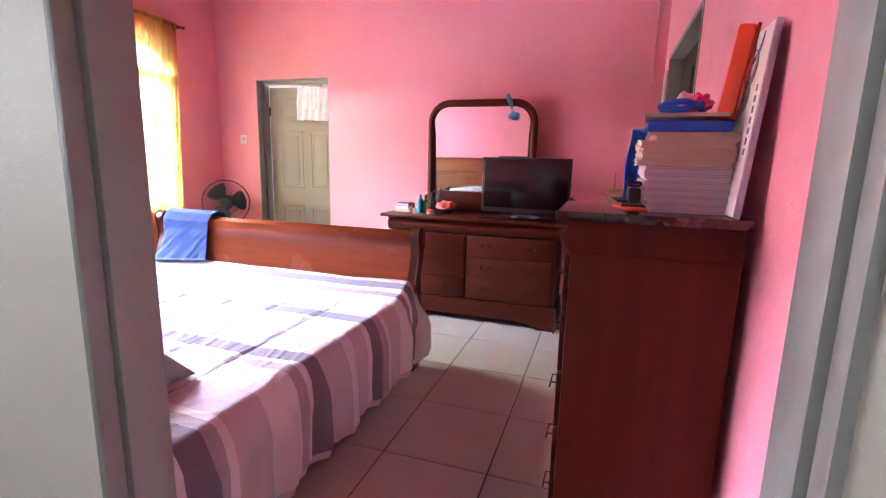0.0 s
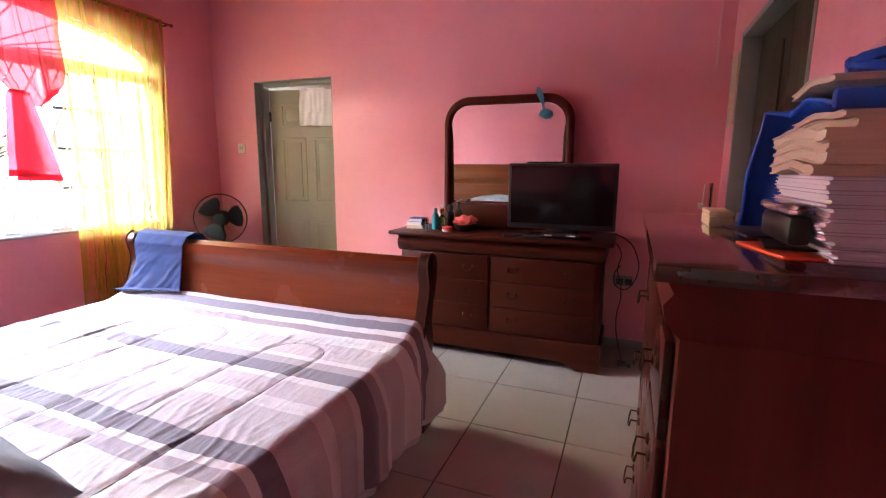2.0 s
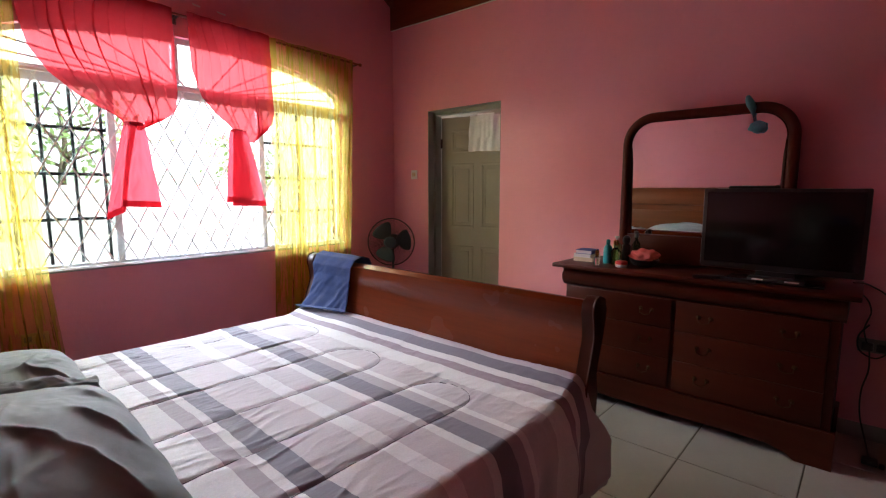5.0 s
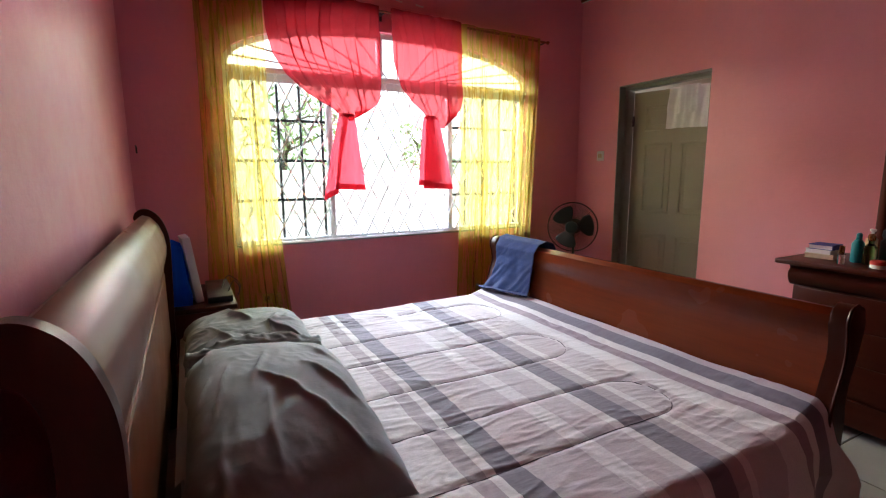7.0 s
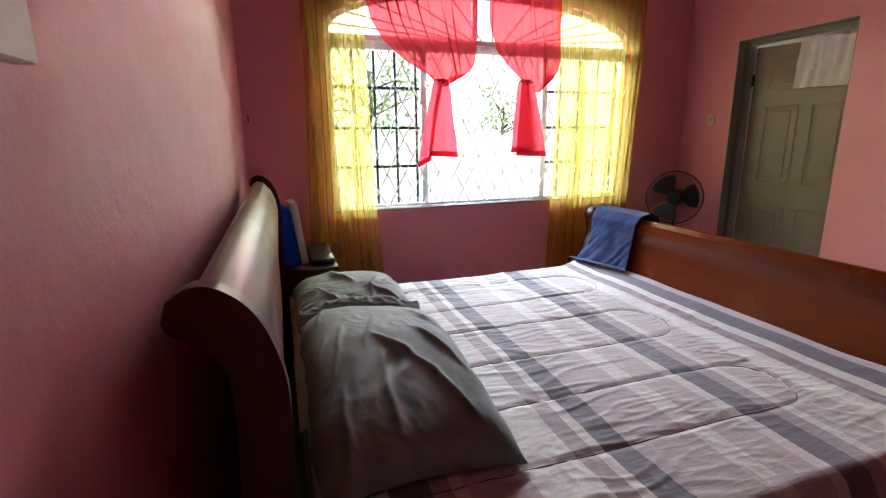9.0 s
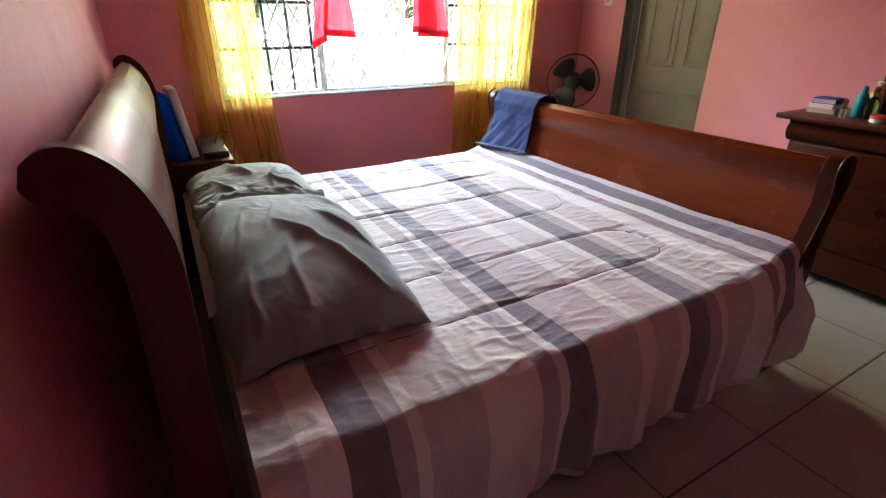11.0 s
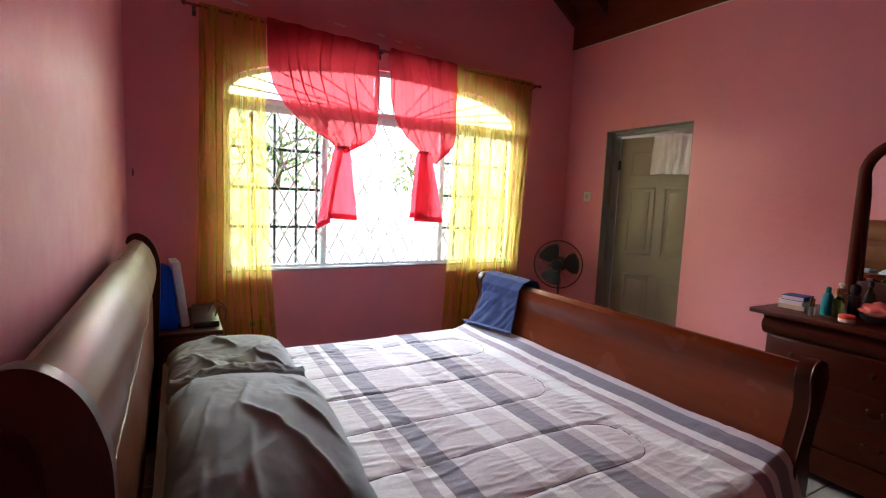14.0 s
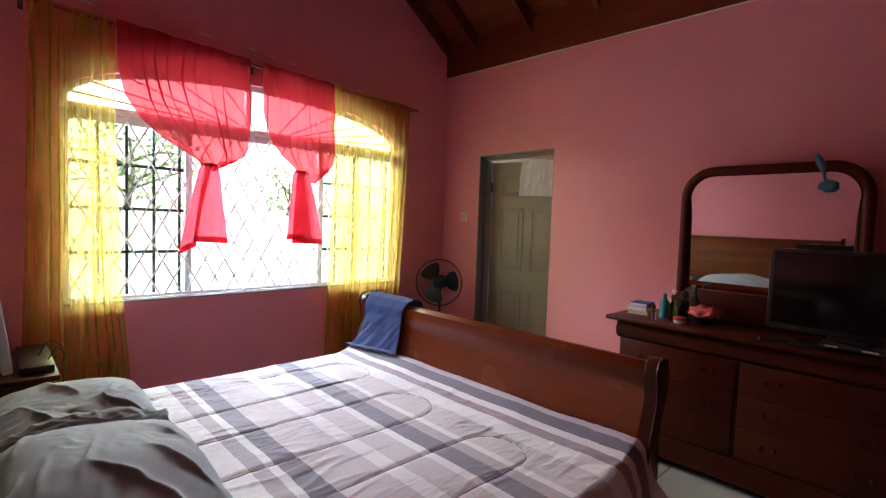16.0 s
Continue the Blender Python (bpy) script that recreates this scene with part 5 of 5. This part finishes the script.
z = 1.2005
for i in range(19):
    h = 0.0064 if i % 5 else 0.0072
    sx, sy = random.uniform(-0.005, 0.005), random.uniform(-0.006, 0.006)
    wide = 0.0 if i > 4 else 0.012
    book("notebook", "thin lilac-edged exercise book in the stack", 0.184 + wide + sx, 0.404 + sx, 1.58 + sy, 1.855 + sy, z, z + h, PAPER if i % 3 else BOARD_EDGE, PAPER, random.uniform(-1.2, 1.2))
    z += h + 0.0002
random.seed(9)
for i, h in enumerate((0.016, 0.019, 0.013, 0.018, 0.014, 0.010)):
    sx = random.uniform(-0.010, 0.006) - (0.012 if i < 4 else -0.02)
    book("old_book", "curled yellowed paperback book on the stack", 0.176 + sx, 0.404 + sx * 0.4, 1.575 + random.uniform(-0.01, 0.01), 1.835, z, z + h, MANILA, MANILA, random.uniform(-2.5, 2.5))
    z += h + 0.0004
STACK = z
bg = thing("cloth_bag", (0.3, 1.85, STACK), "royal blue cloth bag draped on the books", "bag")


def bag(u, v):
    """Lies over the stack, then hangs down behind it in upright folds."""
    x = 0.20 + 0.19 * u + 0.008 * wob(v * 4, u * 3)
    k = v * 1.0
    if k < 0.45:
        y, zz = 1.61 + k / 0.45 * 0.25, STACK + 0.020 + 0.014 * math.sin(k / 0.45 * math.pi) + 0.012 * wob(u * 4, v * 5, 2)
        x -= 0.02 * k * (1 - u)
    else:
        d = (k - 0.45) / 0.55
        fold = math.sin(u * 17 + 1.5 * wob(u * 3, d, 8))
        y = 1.875 + 0.085 * d + 0.010 * fold * min(1, d * 3) + 0.008 * wob(u * 6, v * 3, 6)
        zz = max(1.204, STACK + 0.030 - d * (STACK - 1.165))
        x -= (1 - u) * (0.045 + 0.012 * math.sin(d * 3.0) + 0.012 * d * d)
    return (x, y, zz + 0.006 * wob(u * 9, v * 12, 4))


bm = B()
grid(bm, 60, 60, bag)
ob = part("cloth", bm, BLUE_BAG, bg, smooth=180)
sol = ob.modifiers.new("thickness", "SOLIDIFY")
sol.thickness, sol.offset = 0.006, -1
bm = B()
box(bm, 0.178, 0.39, 1.59, 1.61, STACK + 0.001, STACK + 0.032, 0.008)
for v in bm.verts:
    v.co.z += 0.006 * wob(v.co.x * 20, 3)
part("fold", bm, BLUE_BAG, bg)
book("old_book", "worn tan folder laid over the blue bag", 0.18, 0.385, 1.59, 1.83, STACK + 0.042, STACK + 0.052, MANILA, MANILA, -3)
st = thing("strap_bundle", (0.27, 1.675, STACK + 0.054), "coiled royal blue strap bundle", "strap")
bm = B()
pts = [(0.27 + 0.05 * math.cos(a) + 0.012 * math.sin(3 * a), 1.675 + 0.045 * math.sin(a), STACK + 0.068 + 0.008 * math.sin(2.5 * a) + 0.006 * a / 6) for a in (i * 0.35 for i in range(40))]
tube(bm, pts, 0.009, 8)
part("strap", bm, BLUE_BAG, st)
pk = thing("plastic_wrap", (0.315, 1.695, STACK + 0.07), "bright pink crumpled plastic wrap", "wrapper")
bm = B()
bmesh.ops.create_icosphere(bm, subdivisions=4, radius=1.0)
for v in bm.verts:
    k = 1 + 0.4 * wob(v.co.x * 2, v.co.y * 2, v.co.z * 2) + 0.15 * wob(v.co.x * 5, v.co.y * 5, v.co.z * 5 + 2)
    v.co = Vector((0.315 + v.co.x * 0.04 * k, 1.71 + v.co.y * 0.035 * k, STACK + 0.084 + v.co.z * 0.030 * k))
part("wrap", bm, PINK_CLOTH, pk, smooth=60)
bm = B()
bmesh.ops.create_icosphere(bm, subdivisions=3, radius=1.0)
for v in bm.verts:
    k = 1 + 0.35 * wob(v.co.x * 2, v.co.y * 2, v.co.z * 2 + 7)
    v.co = Vector((0.285 + v.co.x * 0.035 * k, 1.735 + v.co.y * 0.03 * k, STACK + 0.090 + v.co.z * 0.034 * k))
part("lining", bm, PALE_PINK, pk, smooth=60)

of = thing("orange_folder", (0.39, 1.70, STACK), "glossy orange card folder standing on the books", "folder")
m = pose(0.372, 1.635, STACK + 0.036, 0, 7, -8)
bm = B()
box(bm, -0.021, 0.021, -0.014, 0.014, 0, 0.245, 0.009, m)
part("roll", bm, ORANGE, of)
bm = B()
box(bm, 0.021, 0.03, -0.012, 0.10, 0.0, 0.248, 0.003, m)
part("cover", bm, RED_PLASTIC, of)

cb = thing("canvas_board", (0.43, 1.62, 1.2), "white canvas board with a charcoal drawing, leaning on the wall", "canvas")
m = pose(0.397, 1.49, 1.2015, 0, 4.2, 0)
bm = B()
box(bm, -0.002, 0.012, 0.0, 0.40, 0.0, 0.478, 0.002, m)
part("panel", bm, BOARD_EDGE, cb)
bm = B()
box(bm, -0.0045, -0.0022, 0.004, 0.396, 0.004, 0.474, 0.0, m)
part("canvas", bm, BOARD, cb, smooth=None)
random.seed(12)
for k in range(9):
    cy, cz, rr = 0.12 + random.uniform(0, 0.18), 0.17 + 0.036 * k, random.uniform(0.02, 0.06)
    a0 = random.uniform(0, 6)
    bm = B()
    tube(bm, [m @ Vector((-0.005, cy + rr * 1.1 * math.cos(a0 + i * 0.3), cz + rr * math.sin(a0 + i * 0.3))) for i in range(13)], [0.002 + 0.004 * math.sin(math.pi * i / 12) for i in range(13)], 5)
    part("stroke", bm, INK, cb)
for k in range(7):
    bm = B()
    box(bm, -0.006, -0.0046, 0.03, 0.042, 0.16 + 0.026 * k, 0.176 + 0.026 * k, 0.0, m)
    part("lettering", bm, INK, cb)

wb = thing("wooden_box", (0.13, 2.1, 1.2), "small pale wooden box on the chest", "box")
bm = B()
box(bm, 0.095, 0.147, 2.03, 2.16, 1.2005, 1.226, 0.003)
part("case", bm, BOX_WOOD, wb)
bm = B()
box(bm, 0.094, 0.148, 2.029, 2.161, 1.2262, 1.238, 0.003)
part("lid", bm, BOX_WOOD, wb)
pl = thing("plastic_card", (0.14, 2.2, 1.2), "clear upright plastic card behind the box", "card")
bm = B()
box(bm, 0.118, 0.121, 2.195, 2.26, 1.2005, 1.30, 0.001)
part("sheet", bm, CLEAR, pl)
for i, (mt, x0, y0, a, lab) in enumerate(((ORANGE, 0.140, 1.59, 12, "orange picture booklet under dark folders"), (BLACK, 0.13, 1.66, -8, "black plastic folder beside the stack"), (BLACK, 0.12, 1.75, 5, "black zip case beside the stack"))):
    f_ = thing("folder", (x0, y0, 1.2 + 0.006 * i), lab, "folder")
    mm = pose(x0, y0, 1.2005 + 0.006 * i, 0, 0, a)
    bm = B()
    box(bm, 0, 0.075, 0, 0.17, 0, 0.0055, 0.002, mm)
    part("sleeve", bm, mt, f_)
pc = thing("pencil_case", (0.14, 1.85, 1.22), "clear-topped black pencil case", "pencil case")
bm = B()
box(bm, 0.146, 0.182, 1.61, 1.78, 1.2185, 1.268, 0.012)
part("case", bm, BLACK, pc)
bm = B()
box(bm, 0.142, 0.182, 1.607, 1.78, 1.2685, 1.284, 0.006)
part("lid", bm, CLEAR, pc)
dk = thing("dark_case", (0.25, 2.15, 1.2), "flat dark case lying on the chest", "case")
bm = B()
box(bm, 0.18, 0.40, 2.06, 2.20, 1.2005, 1.225, 0.006)
part("case", bm, BLACK, dk)

# ---- wall fittings, cables ----
sw = thing("light_switch", (-3.591, YN, 1.51), "white double light switch on the pink wall", "light switch")
bm = B()
box(bm, -3.632, -3.55, YN - 0.010, YN - 0.0005, 1.465, 1.553, 0.004)
part("plate", bm, WHITE_PLASTIC, sw)
for x in (-3.612, -3.588):
    bm = B()
    box(bm, x, x + 0.018, YN - 0.014, YN - 0.0102, 1.49, 1.53, 0.002)
    part("rocker", bm, BOX_WOOD, sw)

ot = thing("power_outlet", (-0.096, YN, 0.526), "white wall outlet with black plugs in it", "outlet")
bm = B()
box(bm, -0.16, -0.03, YN - 0.010, YN - 0.0005, 0.49, 0.565, 0.004)
part("plate", bm, SKIRT, ot)
for x in (-0.145, -0.085):
    bm = B()
    box(bm, x, x + 0.05, YN - 0.045, YN - 0.0102, 0.505, 0.548, 0.006)
    part("plug", bm, BLACK, ot)
cbl = thing("power_cable", (-0.1, 4.3, 0.5), "black cables looping from the television to the outlet", "cable")
for pts, r in (([(-0.20, 4.10, 0.90), (-0.14, 4.2, 0.88), (-0.05, 4.30, 0.80), (0.0, 4.33, 0.66), (-0.02, 4.335, 0.54), (-0.08, 4.335, 0.47), (-0.15, 4.335, 0.50), (-0.16, 4.33, 0.58), (-0.12, 4.325, 0.65)], 0.0045),
               ([(-0.21, 4.2, 0.84), (-0.15, 4.3, 0.80), (-0.12, 4.33, 0.72), (-0.14, 4.335, 0.62), (-0.12, 4.33, 0.54)], 0.004),
               ([(-0.11, 4.33, 0.51), (-0.105, 4.33, 0.40), (-0.125, 4.33, 0.28), (-0.12, 4.31, 0.15), (-0.085, 4.2, 0.04), (-0.07, 4.08, 0.012)], 0.0045)):
    bm = B()
    tube(bm, spline(pts, 7), r, 6)
    part("lead", bm, BLACK, cbl)
ad = thing("loose_plug", (-0.06, 4.06, 0.0), "black plug lying on the tiles", "plug")
bm = B()
box(bm, -0.10, -0.035, 4.03, 4.085, 0.0015, 0.03, 0.008)
box(bm, -0.035, -0.01, 4.025, 4.055, 0.0015, 0.024, 0.006)
part("body", bm, BLACK, ad)
co_ = thing("wall_conduit", (0.373, YN, 2.1), "thin white conduit strip on the pink wall", "conduit")
bm = B()
box(bm, 0.366, 0.380, YN - 0.010, YN - 0.0005, 1.97, 2.86, 0.003)
part("strip", bm, PALE_PINK, co_)
so = thing("cable_socket", (0.358, YN, 1.09), "small white cable socket with a short lead", "socket")
bm = B()
box(bm, 0.342, 0.372, YN - 0.022, YN - 0.0005, 1.07, 1.11, 0.004)
part("box", bm, WHITE_PLASTIC, so)
bm = B()
tube(bm, spline([(0.366, YN - 0.008, 1.105), (0.37, YN - 0.006, 1.2), (0.373, YN - 0.006, 1.24)], 4), 0.003, 6)
tube(bm, spline([(0.40, YN - 0.008, 1.05), (0.405, YN - 0.01, 1.10), (0.395, YN - 0.006, 1.13)], 4), 0.003, 6)
part("lead", bm, WHITE_PLASTIC, so)
cr_ = thing("wall_calendar", (XE, 4.2, 1.85), "narrow pale wall calendar beside the closet frame", "calendar")
bm = B()
box(bm, XE - 0.010, XE - 0.0008, 4.12, 4.30, 1.60, 2.02, 0.002)
part("sheet", bm, MANILA, cr_)
wo = thing("power_outlet", (XW, 1.42, 0.46), "cream double outlet behind the yellow curtain", "outlet")
bm = B()
box(bm, XW + 0.0005, XW + 0.012, 1.345, 1.475, 0.425, 0.495, 0.004)
part("plate", bm, BOX_WOOD, wo)
for y in (1.375, 1.435):
    bm = B()
    box(bm, XW + 0.0122, XW + 0.0145, y - 0.018, y + 0.018, 0.445, 0.478, 0.001)
    part("socket", bm, SKIRT, wo)
hk = thing("wall_hook", (XW, 0.65, 1.52), "small dark metal hook on the wall", "hook")
bm = B()
tube(bm, spline([(XW, 0.655, 1.545), (XW + 0.02, 0.66, 1.535), (XW + 0.03, 0.66, 1.515), (XW + 0.022, 0.66, 1.50)], 5), 0.005, 6)
part("hook", bm, BLACK, hk)
pb = thing("wall_switch_box", (-0.82, YS, 1.5), "white box mounted on the pink wall", "wall box")
bm = B()
box(bm, -0.864, -0.68, YS + 0.0005, YS + 0.022, 1.445, 1.66, 0.004)
part("cover", bm, WHITE_PLASTIC, pb)

# ---- nightstand ----
ns = thing("nightstand", (-3.5, 0.88, 0), "small dark wooden nightstand beside the bed", "nightstand")
bm = B()
box(bm, -3.80, -3.19, 0.66, 1.10, 0.06, 0.60, 0.005)
part("body", bm, DRESS_Z, ns)
bm = B()
box(bm, -3.82, -3.17, 0.64, 1.125, 0.601, 0.63, 0.007)
part("top", bm, DRESS_X, ns)
for z0 in (0.11, 0.36):
    bm = B()
    box(bm, -3.77, -3.22, 1.1005, 1.116, z0, z0 + 0.22, 0.005)
    d = part("drawer", bm, DRESS_X, ns)
    bail(d, (-3.5, 1.116, z0 + 0.12), (1, 0, 0), (0, 1, 0))
for x in (-3.79, -3.25):
    for y in (0.67, 1.04):
        bm = B()
        box(bm, x, x + 0.05, y, y + 0.05, 0.0, 0.0595, 0.004)
        part("leg", bm, DRESS_Z, ns)
bb = thing("paper_bag", (-3.3, 0.86, 0.63), "royal blue gift bag on the nightstand", "bag")
bm = B()
prism(bm, [(0.80, 0.631), (0.90, 0.631), (0.862, 0.97), (0.815, 0.995)], "x", -3.42, -3.26)
bmesh.ops.subdivide_edges(bm, edges=bm.edges, cuts=5, use_grid_fill=True)
for v in bm.verts:
    v.co += Vector((0.008 * wob(v.co.y * 20, v.co.z * 12), 0.012 * wob(v.co.x * 15, v.co.z * 14, 3), 0))
    v.co.z = max(0.6312, v.co.z)
part("bag", bm, BLUE_FILM, bb, smooth=60)
pn = thing("white_panel", (-3.45, 0.93, 0.63), "white board standing upright on the nightstand", "board")
bm = B()
box(bm, -0.10, 0.10, -0.03, 0.014, 0.0, 0.385, 0.006, pose(-3.40, 0.935, 0.6315, 7, 0, 6))
part("panel", bm, BOARD, pn)
rt = thing("router", (-3.35, 1.04, 0.63), "flat black router with a thin lead", "router")
bm = B()
box(bm, -3.74, -3.24, 0.975, 1.11, 0.6305, 0.668, 0.006)
part("case", bm, BLACK, rt)
bm = B()
tube(bm, spline([(-3.36, 1.09, 0.66), (-3.30, 1.12, 0.74), (-3.28, 1.15, 0.70), (-3.30, 1.14, 0.65), (-3.38, 1.16, 0.70), (-3.42, 1.10, 0.75), (-3.46, 1.06, 0.67)], 6), 0.003, 6)
part("lead", bm, BLACK, rt)

# ---- fan ----
fan = thing("pedestal_fan", (-3.55, 4.02, 0), "dark pedestal fan with three still blades", "fan")
FC = Vector((-3.508, 3.97, 0.872))
fd = Vector((0.62, -0.78, 0.03)).normalized()
fm = Matrix.Translation(FC) @ fd.to_track_quat("Z", "Y").to_matrix().to_4x4()
FR = 0.220
for zz in (0.055, -0.055):
    k = 84
    bm = B()
    for i in range(k):
        a = 2 * math.pi * i / k
        tube(bm, [fm @ Vector((r * math.cos(a), r * math.sin(a), zz * b)) for r, b in ((0.045, 1.25), (0.11, 1.2), (0.17, 0.95), (0.206, 0.55), (FR, 0.0))], 0.0010, 4)
    part("cage", bm, STEEL, fan)
bm = B()
tube(bm, [fm @ Vector((FR * math.cos(2 * math.pi * i / 48), FR * math.sin(2 * math.pi * i / 48), 0)) for i in range(48)], 0.0055, 8, True)
part("rim", bm, STEEL, fan)
for i in range(3):
    a0 = radians(8 + 120 * i)
    bm = B()
    grid(bm, 10, 10, lambda u, v: fm @ Vector(((0.04 + 0.15 * u) * math.cos(a0 + (v - 0.5) * (0.75 + 0.8 * u * (1.2 - u) * 2)), (0.04 + 0.15 * u) * math.sin(a0 + (v - 0.5) * (0.75 + 0.8 * u * (1.2 - u) * 2)), 0.022 * (v - 0.5) * 2)))
    ob = part("blade", bm, FAN_GREY, fan, smooth=180)
    sol = ob.modifiers.new("thickness", "SOLIDIFY")
    sol.thickness = 0.004
bm = B()
lathe(bm, [(0.02, 0.085), (0.048, 0.08), (0.055, 0.07), (0.055, 0.06)], FC, 20, fd)
lathe(bm, [(0.045, -0.03), (0.05, 0.02), (0.03, 0.035)], FC, 20, fd)
part("hub", bm, FAN_GREY, fan)
bm = B()
lathe(bm, [(0.05, 0.0), (0.07, -0.03), (0.065, -0.12), (0.03, -0.15)], FC - fd * 0.06, 18, fd)
part("motor", bm, BLACK, fan)
pole = FC - fd * 0.10
bm = B()
tube(bm, [(pole.x, pole.y, 0.03), (pole.x, pole.y, 0.45)], 0.016, 12)
tube(bm, [(pole.x, pole.y, 0.45), (pole.x, pole.y, 0.84)], 0.011, 12)
part("pole", bm, BLACK, fan)
bm = B()
lathe(bm, [(0.19, 0.0015), (0.195, 0.012), (0.17, 0.028), (0.05, 0.04), (0.025, 0.06)], (pole.x, pole.y, 0), 28)
part("base", bm, BLACK, fan)


# ---- outside ----
def tree(x, y, h, spread, seed, count=1500):
    t = thing("tree", (x, y, -0.3), "leafy green tree outside the window", "tree")
    rnd = random.Random(seed)
    bm = B()
    tube(bm, spline([(x, y, -0.3), (x + 0.1, y - 0.1, h * 0.3), (x - 0.1, y + 0.15, h * 0.6), (x, y, h * 0.85)], 4), [0.2 - 0.013 * i for i in range(13)], 8)
    tips = []
    for i in range(9):
        a, z0 = rnd.uniform(0, 6.28), h * rnd.uniform(0.35, 0.75)
        tip = (x + spread * 0.75 * math.cos(a), y + spread * 0.75 * math.sin(a), z0 + h * rnd.uniform(0.05, 0.3))
        tips.append(tip)
        tube(bm, spline([(x, y, z0), ((x + tip[0]) / 2, (y + tip[1]) / 2, z0 + 0.1 * h), tip], 3), [0.08 - 0.01 * j for j in range(7)], 6)
    part("trunk", bm, BARK, t)
    verts, faces = [], []
    clumps = [Vector(q) for q in tips] + [Vector((x + rnd.uniform(-0.5, 0.5) * spread, y + rnd.uniform(-0.5, 0.5) * spread, h * rnd.uniform(0.5, 1.0))) for _ in range(12)]
    for i in range(count):
        c = clumps[i % len(clumps)]
        p = c + Vector((rnd.gauss(0, 1), rnd.gauss(0, 1), rnd.gauss(0, 0.8))) * spread * 0.22
        a, b = Vector((rnd.gauss(0, 1), rnd.gauss(0, 1), rnd.gauss(0, 1))).normalized(), Vector((rnd.gauss(0, 1), rnd.gauss(0, 1), rnd.gauss(0, 1)))
        b = (b - a * b.dot(a)).normalized()
        s = rnd.uniform(0.10, 0.22)
        k = len(verts)
        verts += [p - a * s, p + b * s * 0.45, p + a * s, p - b * s * 0.45]
        faces += [(k, k + 1, k + 2), (k, k + 2, k + 3)]
    me = bpy.data.meshes.new("crown")
    me.from_pydata(verts, [], faces)
    me.materials.append(LEAF)
    crown = new("crown", me)
    crown.parent = t
    crown.matrix_parent_inverse = Matrix.Translation(t["at"]).inverted()
    return t


bm = B()
bmesh.ops.create_grid(bm, x_segments=2, y_segments=2, size=600, matrix=Matrix.Translation((0, 0, -0.32)))
structure("ground", bm, GRASS, "rough green lawn outside", "ground", smooth=None)
bm = B()
box(bm, -20.5, -4.3, -14, 19, -0.5, -0.30)
structure("pavement", bm, CONCRETE, "pale concrete yard beside the house", "pavement", smooth=None)
yw = thing("yard_wall", (-20.6, 2, -0.3), "low pale concrete yard wall outside", "wall", kind="structure")
bm = B()
box(bm, -20.8, -20.6, -14, 19, -0.5, 1.5, 0.02)
part("wall", bm, CONCRETE, yw)
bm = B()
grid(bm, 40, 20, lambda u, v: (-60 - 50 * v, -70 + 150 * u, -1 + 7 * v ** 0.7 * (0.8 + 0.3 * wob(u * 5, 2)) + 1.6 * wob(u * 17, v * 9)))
structure("backdrop", bm, HILL_GLOW, "wooded hillside far off, given a pale glow", "hill")
# Glowing sheet added so sky in the window blows out to white.
bm = B()
grid(bm, 24, 6, lambda u, v: (-150 + 40 * math.cos(math.pi * (u - 0.5)) * -1, -240 + 500 * u, -4 + 90 * v))
structure("backdrop_sky", bm, SKY_GLOW, "glowing white backdrop in place of bright sky", "sky")
for i, (x, y, h, s) in enumerate(((-23.5, -4.6, 6.0, 2.6), (-25.5, 5.4, 5.6, 3.2), (-33.0, 16.5, 4.6, 2.4), (-32, -9.5, 8.0, 3.8))):
    tree(x, y, h, s, 30 + i, 520)


# ---- floor tiles ----
bm = B()
box(bm, -4.09, 1.3, -1.8, 6.6, -0.12, -0.004)
floor = structure("floor", bm, GROUT, "white square ceramic floor tiles with dark joints", "floor", smooth=None)
TX, TY, GX, GY, GAP = 0.491, 0.509, -0.797, 2.449, 0.005
shapes = {}
for i in range(-8, 5):
    for j in range(-9, 9):
        x0, x1 = GX + i * TX + GAP / 2, GX + (i + 1) * TX - GAP / 2
        y0, y1 = GY + j * TY + GAP / 2, GY + (j + 1) * TY - GAP / 2
        x0, x1, y0, y1 = max(x0, -3.95), min(x1, 1.15), max(y0, -1.65), min(y1, 6.45)
        if x1 - x0 < 0.02 or y1 - y0 < 0.02:
            continue
        key = (round(x1 - x0, 3), round(y1 - y0, 3))
        if key not in shapes:
            bm = B()
            w, d, e = key[0] / 2, key[1] / 2, 0.0025
            lo = [bm.verts.new(q) for q in ((-w, -d, -0.0035), (w, -d, -0.0035), (w, d, -0.0035), (-w, d, -0.0035))]
            hi = [bm.verts.new(q) for q in ((-w + e, -d + e, 0), (w - e, -d + e, 0), (w - e, d - e, 0), (-w + e, d - e, 0))]
            for q in range(4):
                bm.faces.new((lo[q], lo[(q + 1) % 4], hi[(q + 1) % 4], hi[q]))
            bm.faces.new(hi)
            shapes[key] = mesh_from(bm, "tile", TILE)
        ob = new("tile", shapes[key])
        ob.location = ((x0 + x1) / 2, (y0 + y1) / 2, 0.0)
        ob.parent = floor
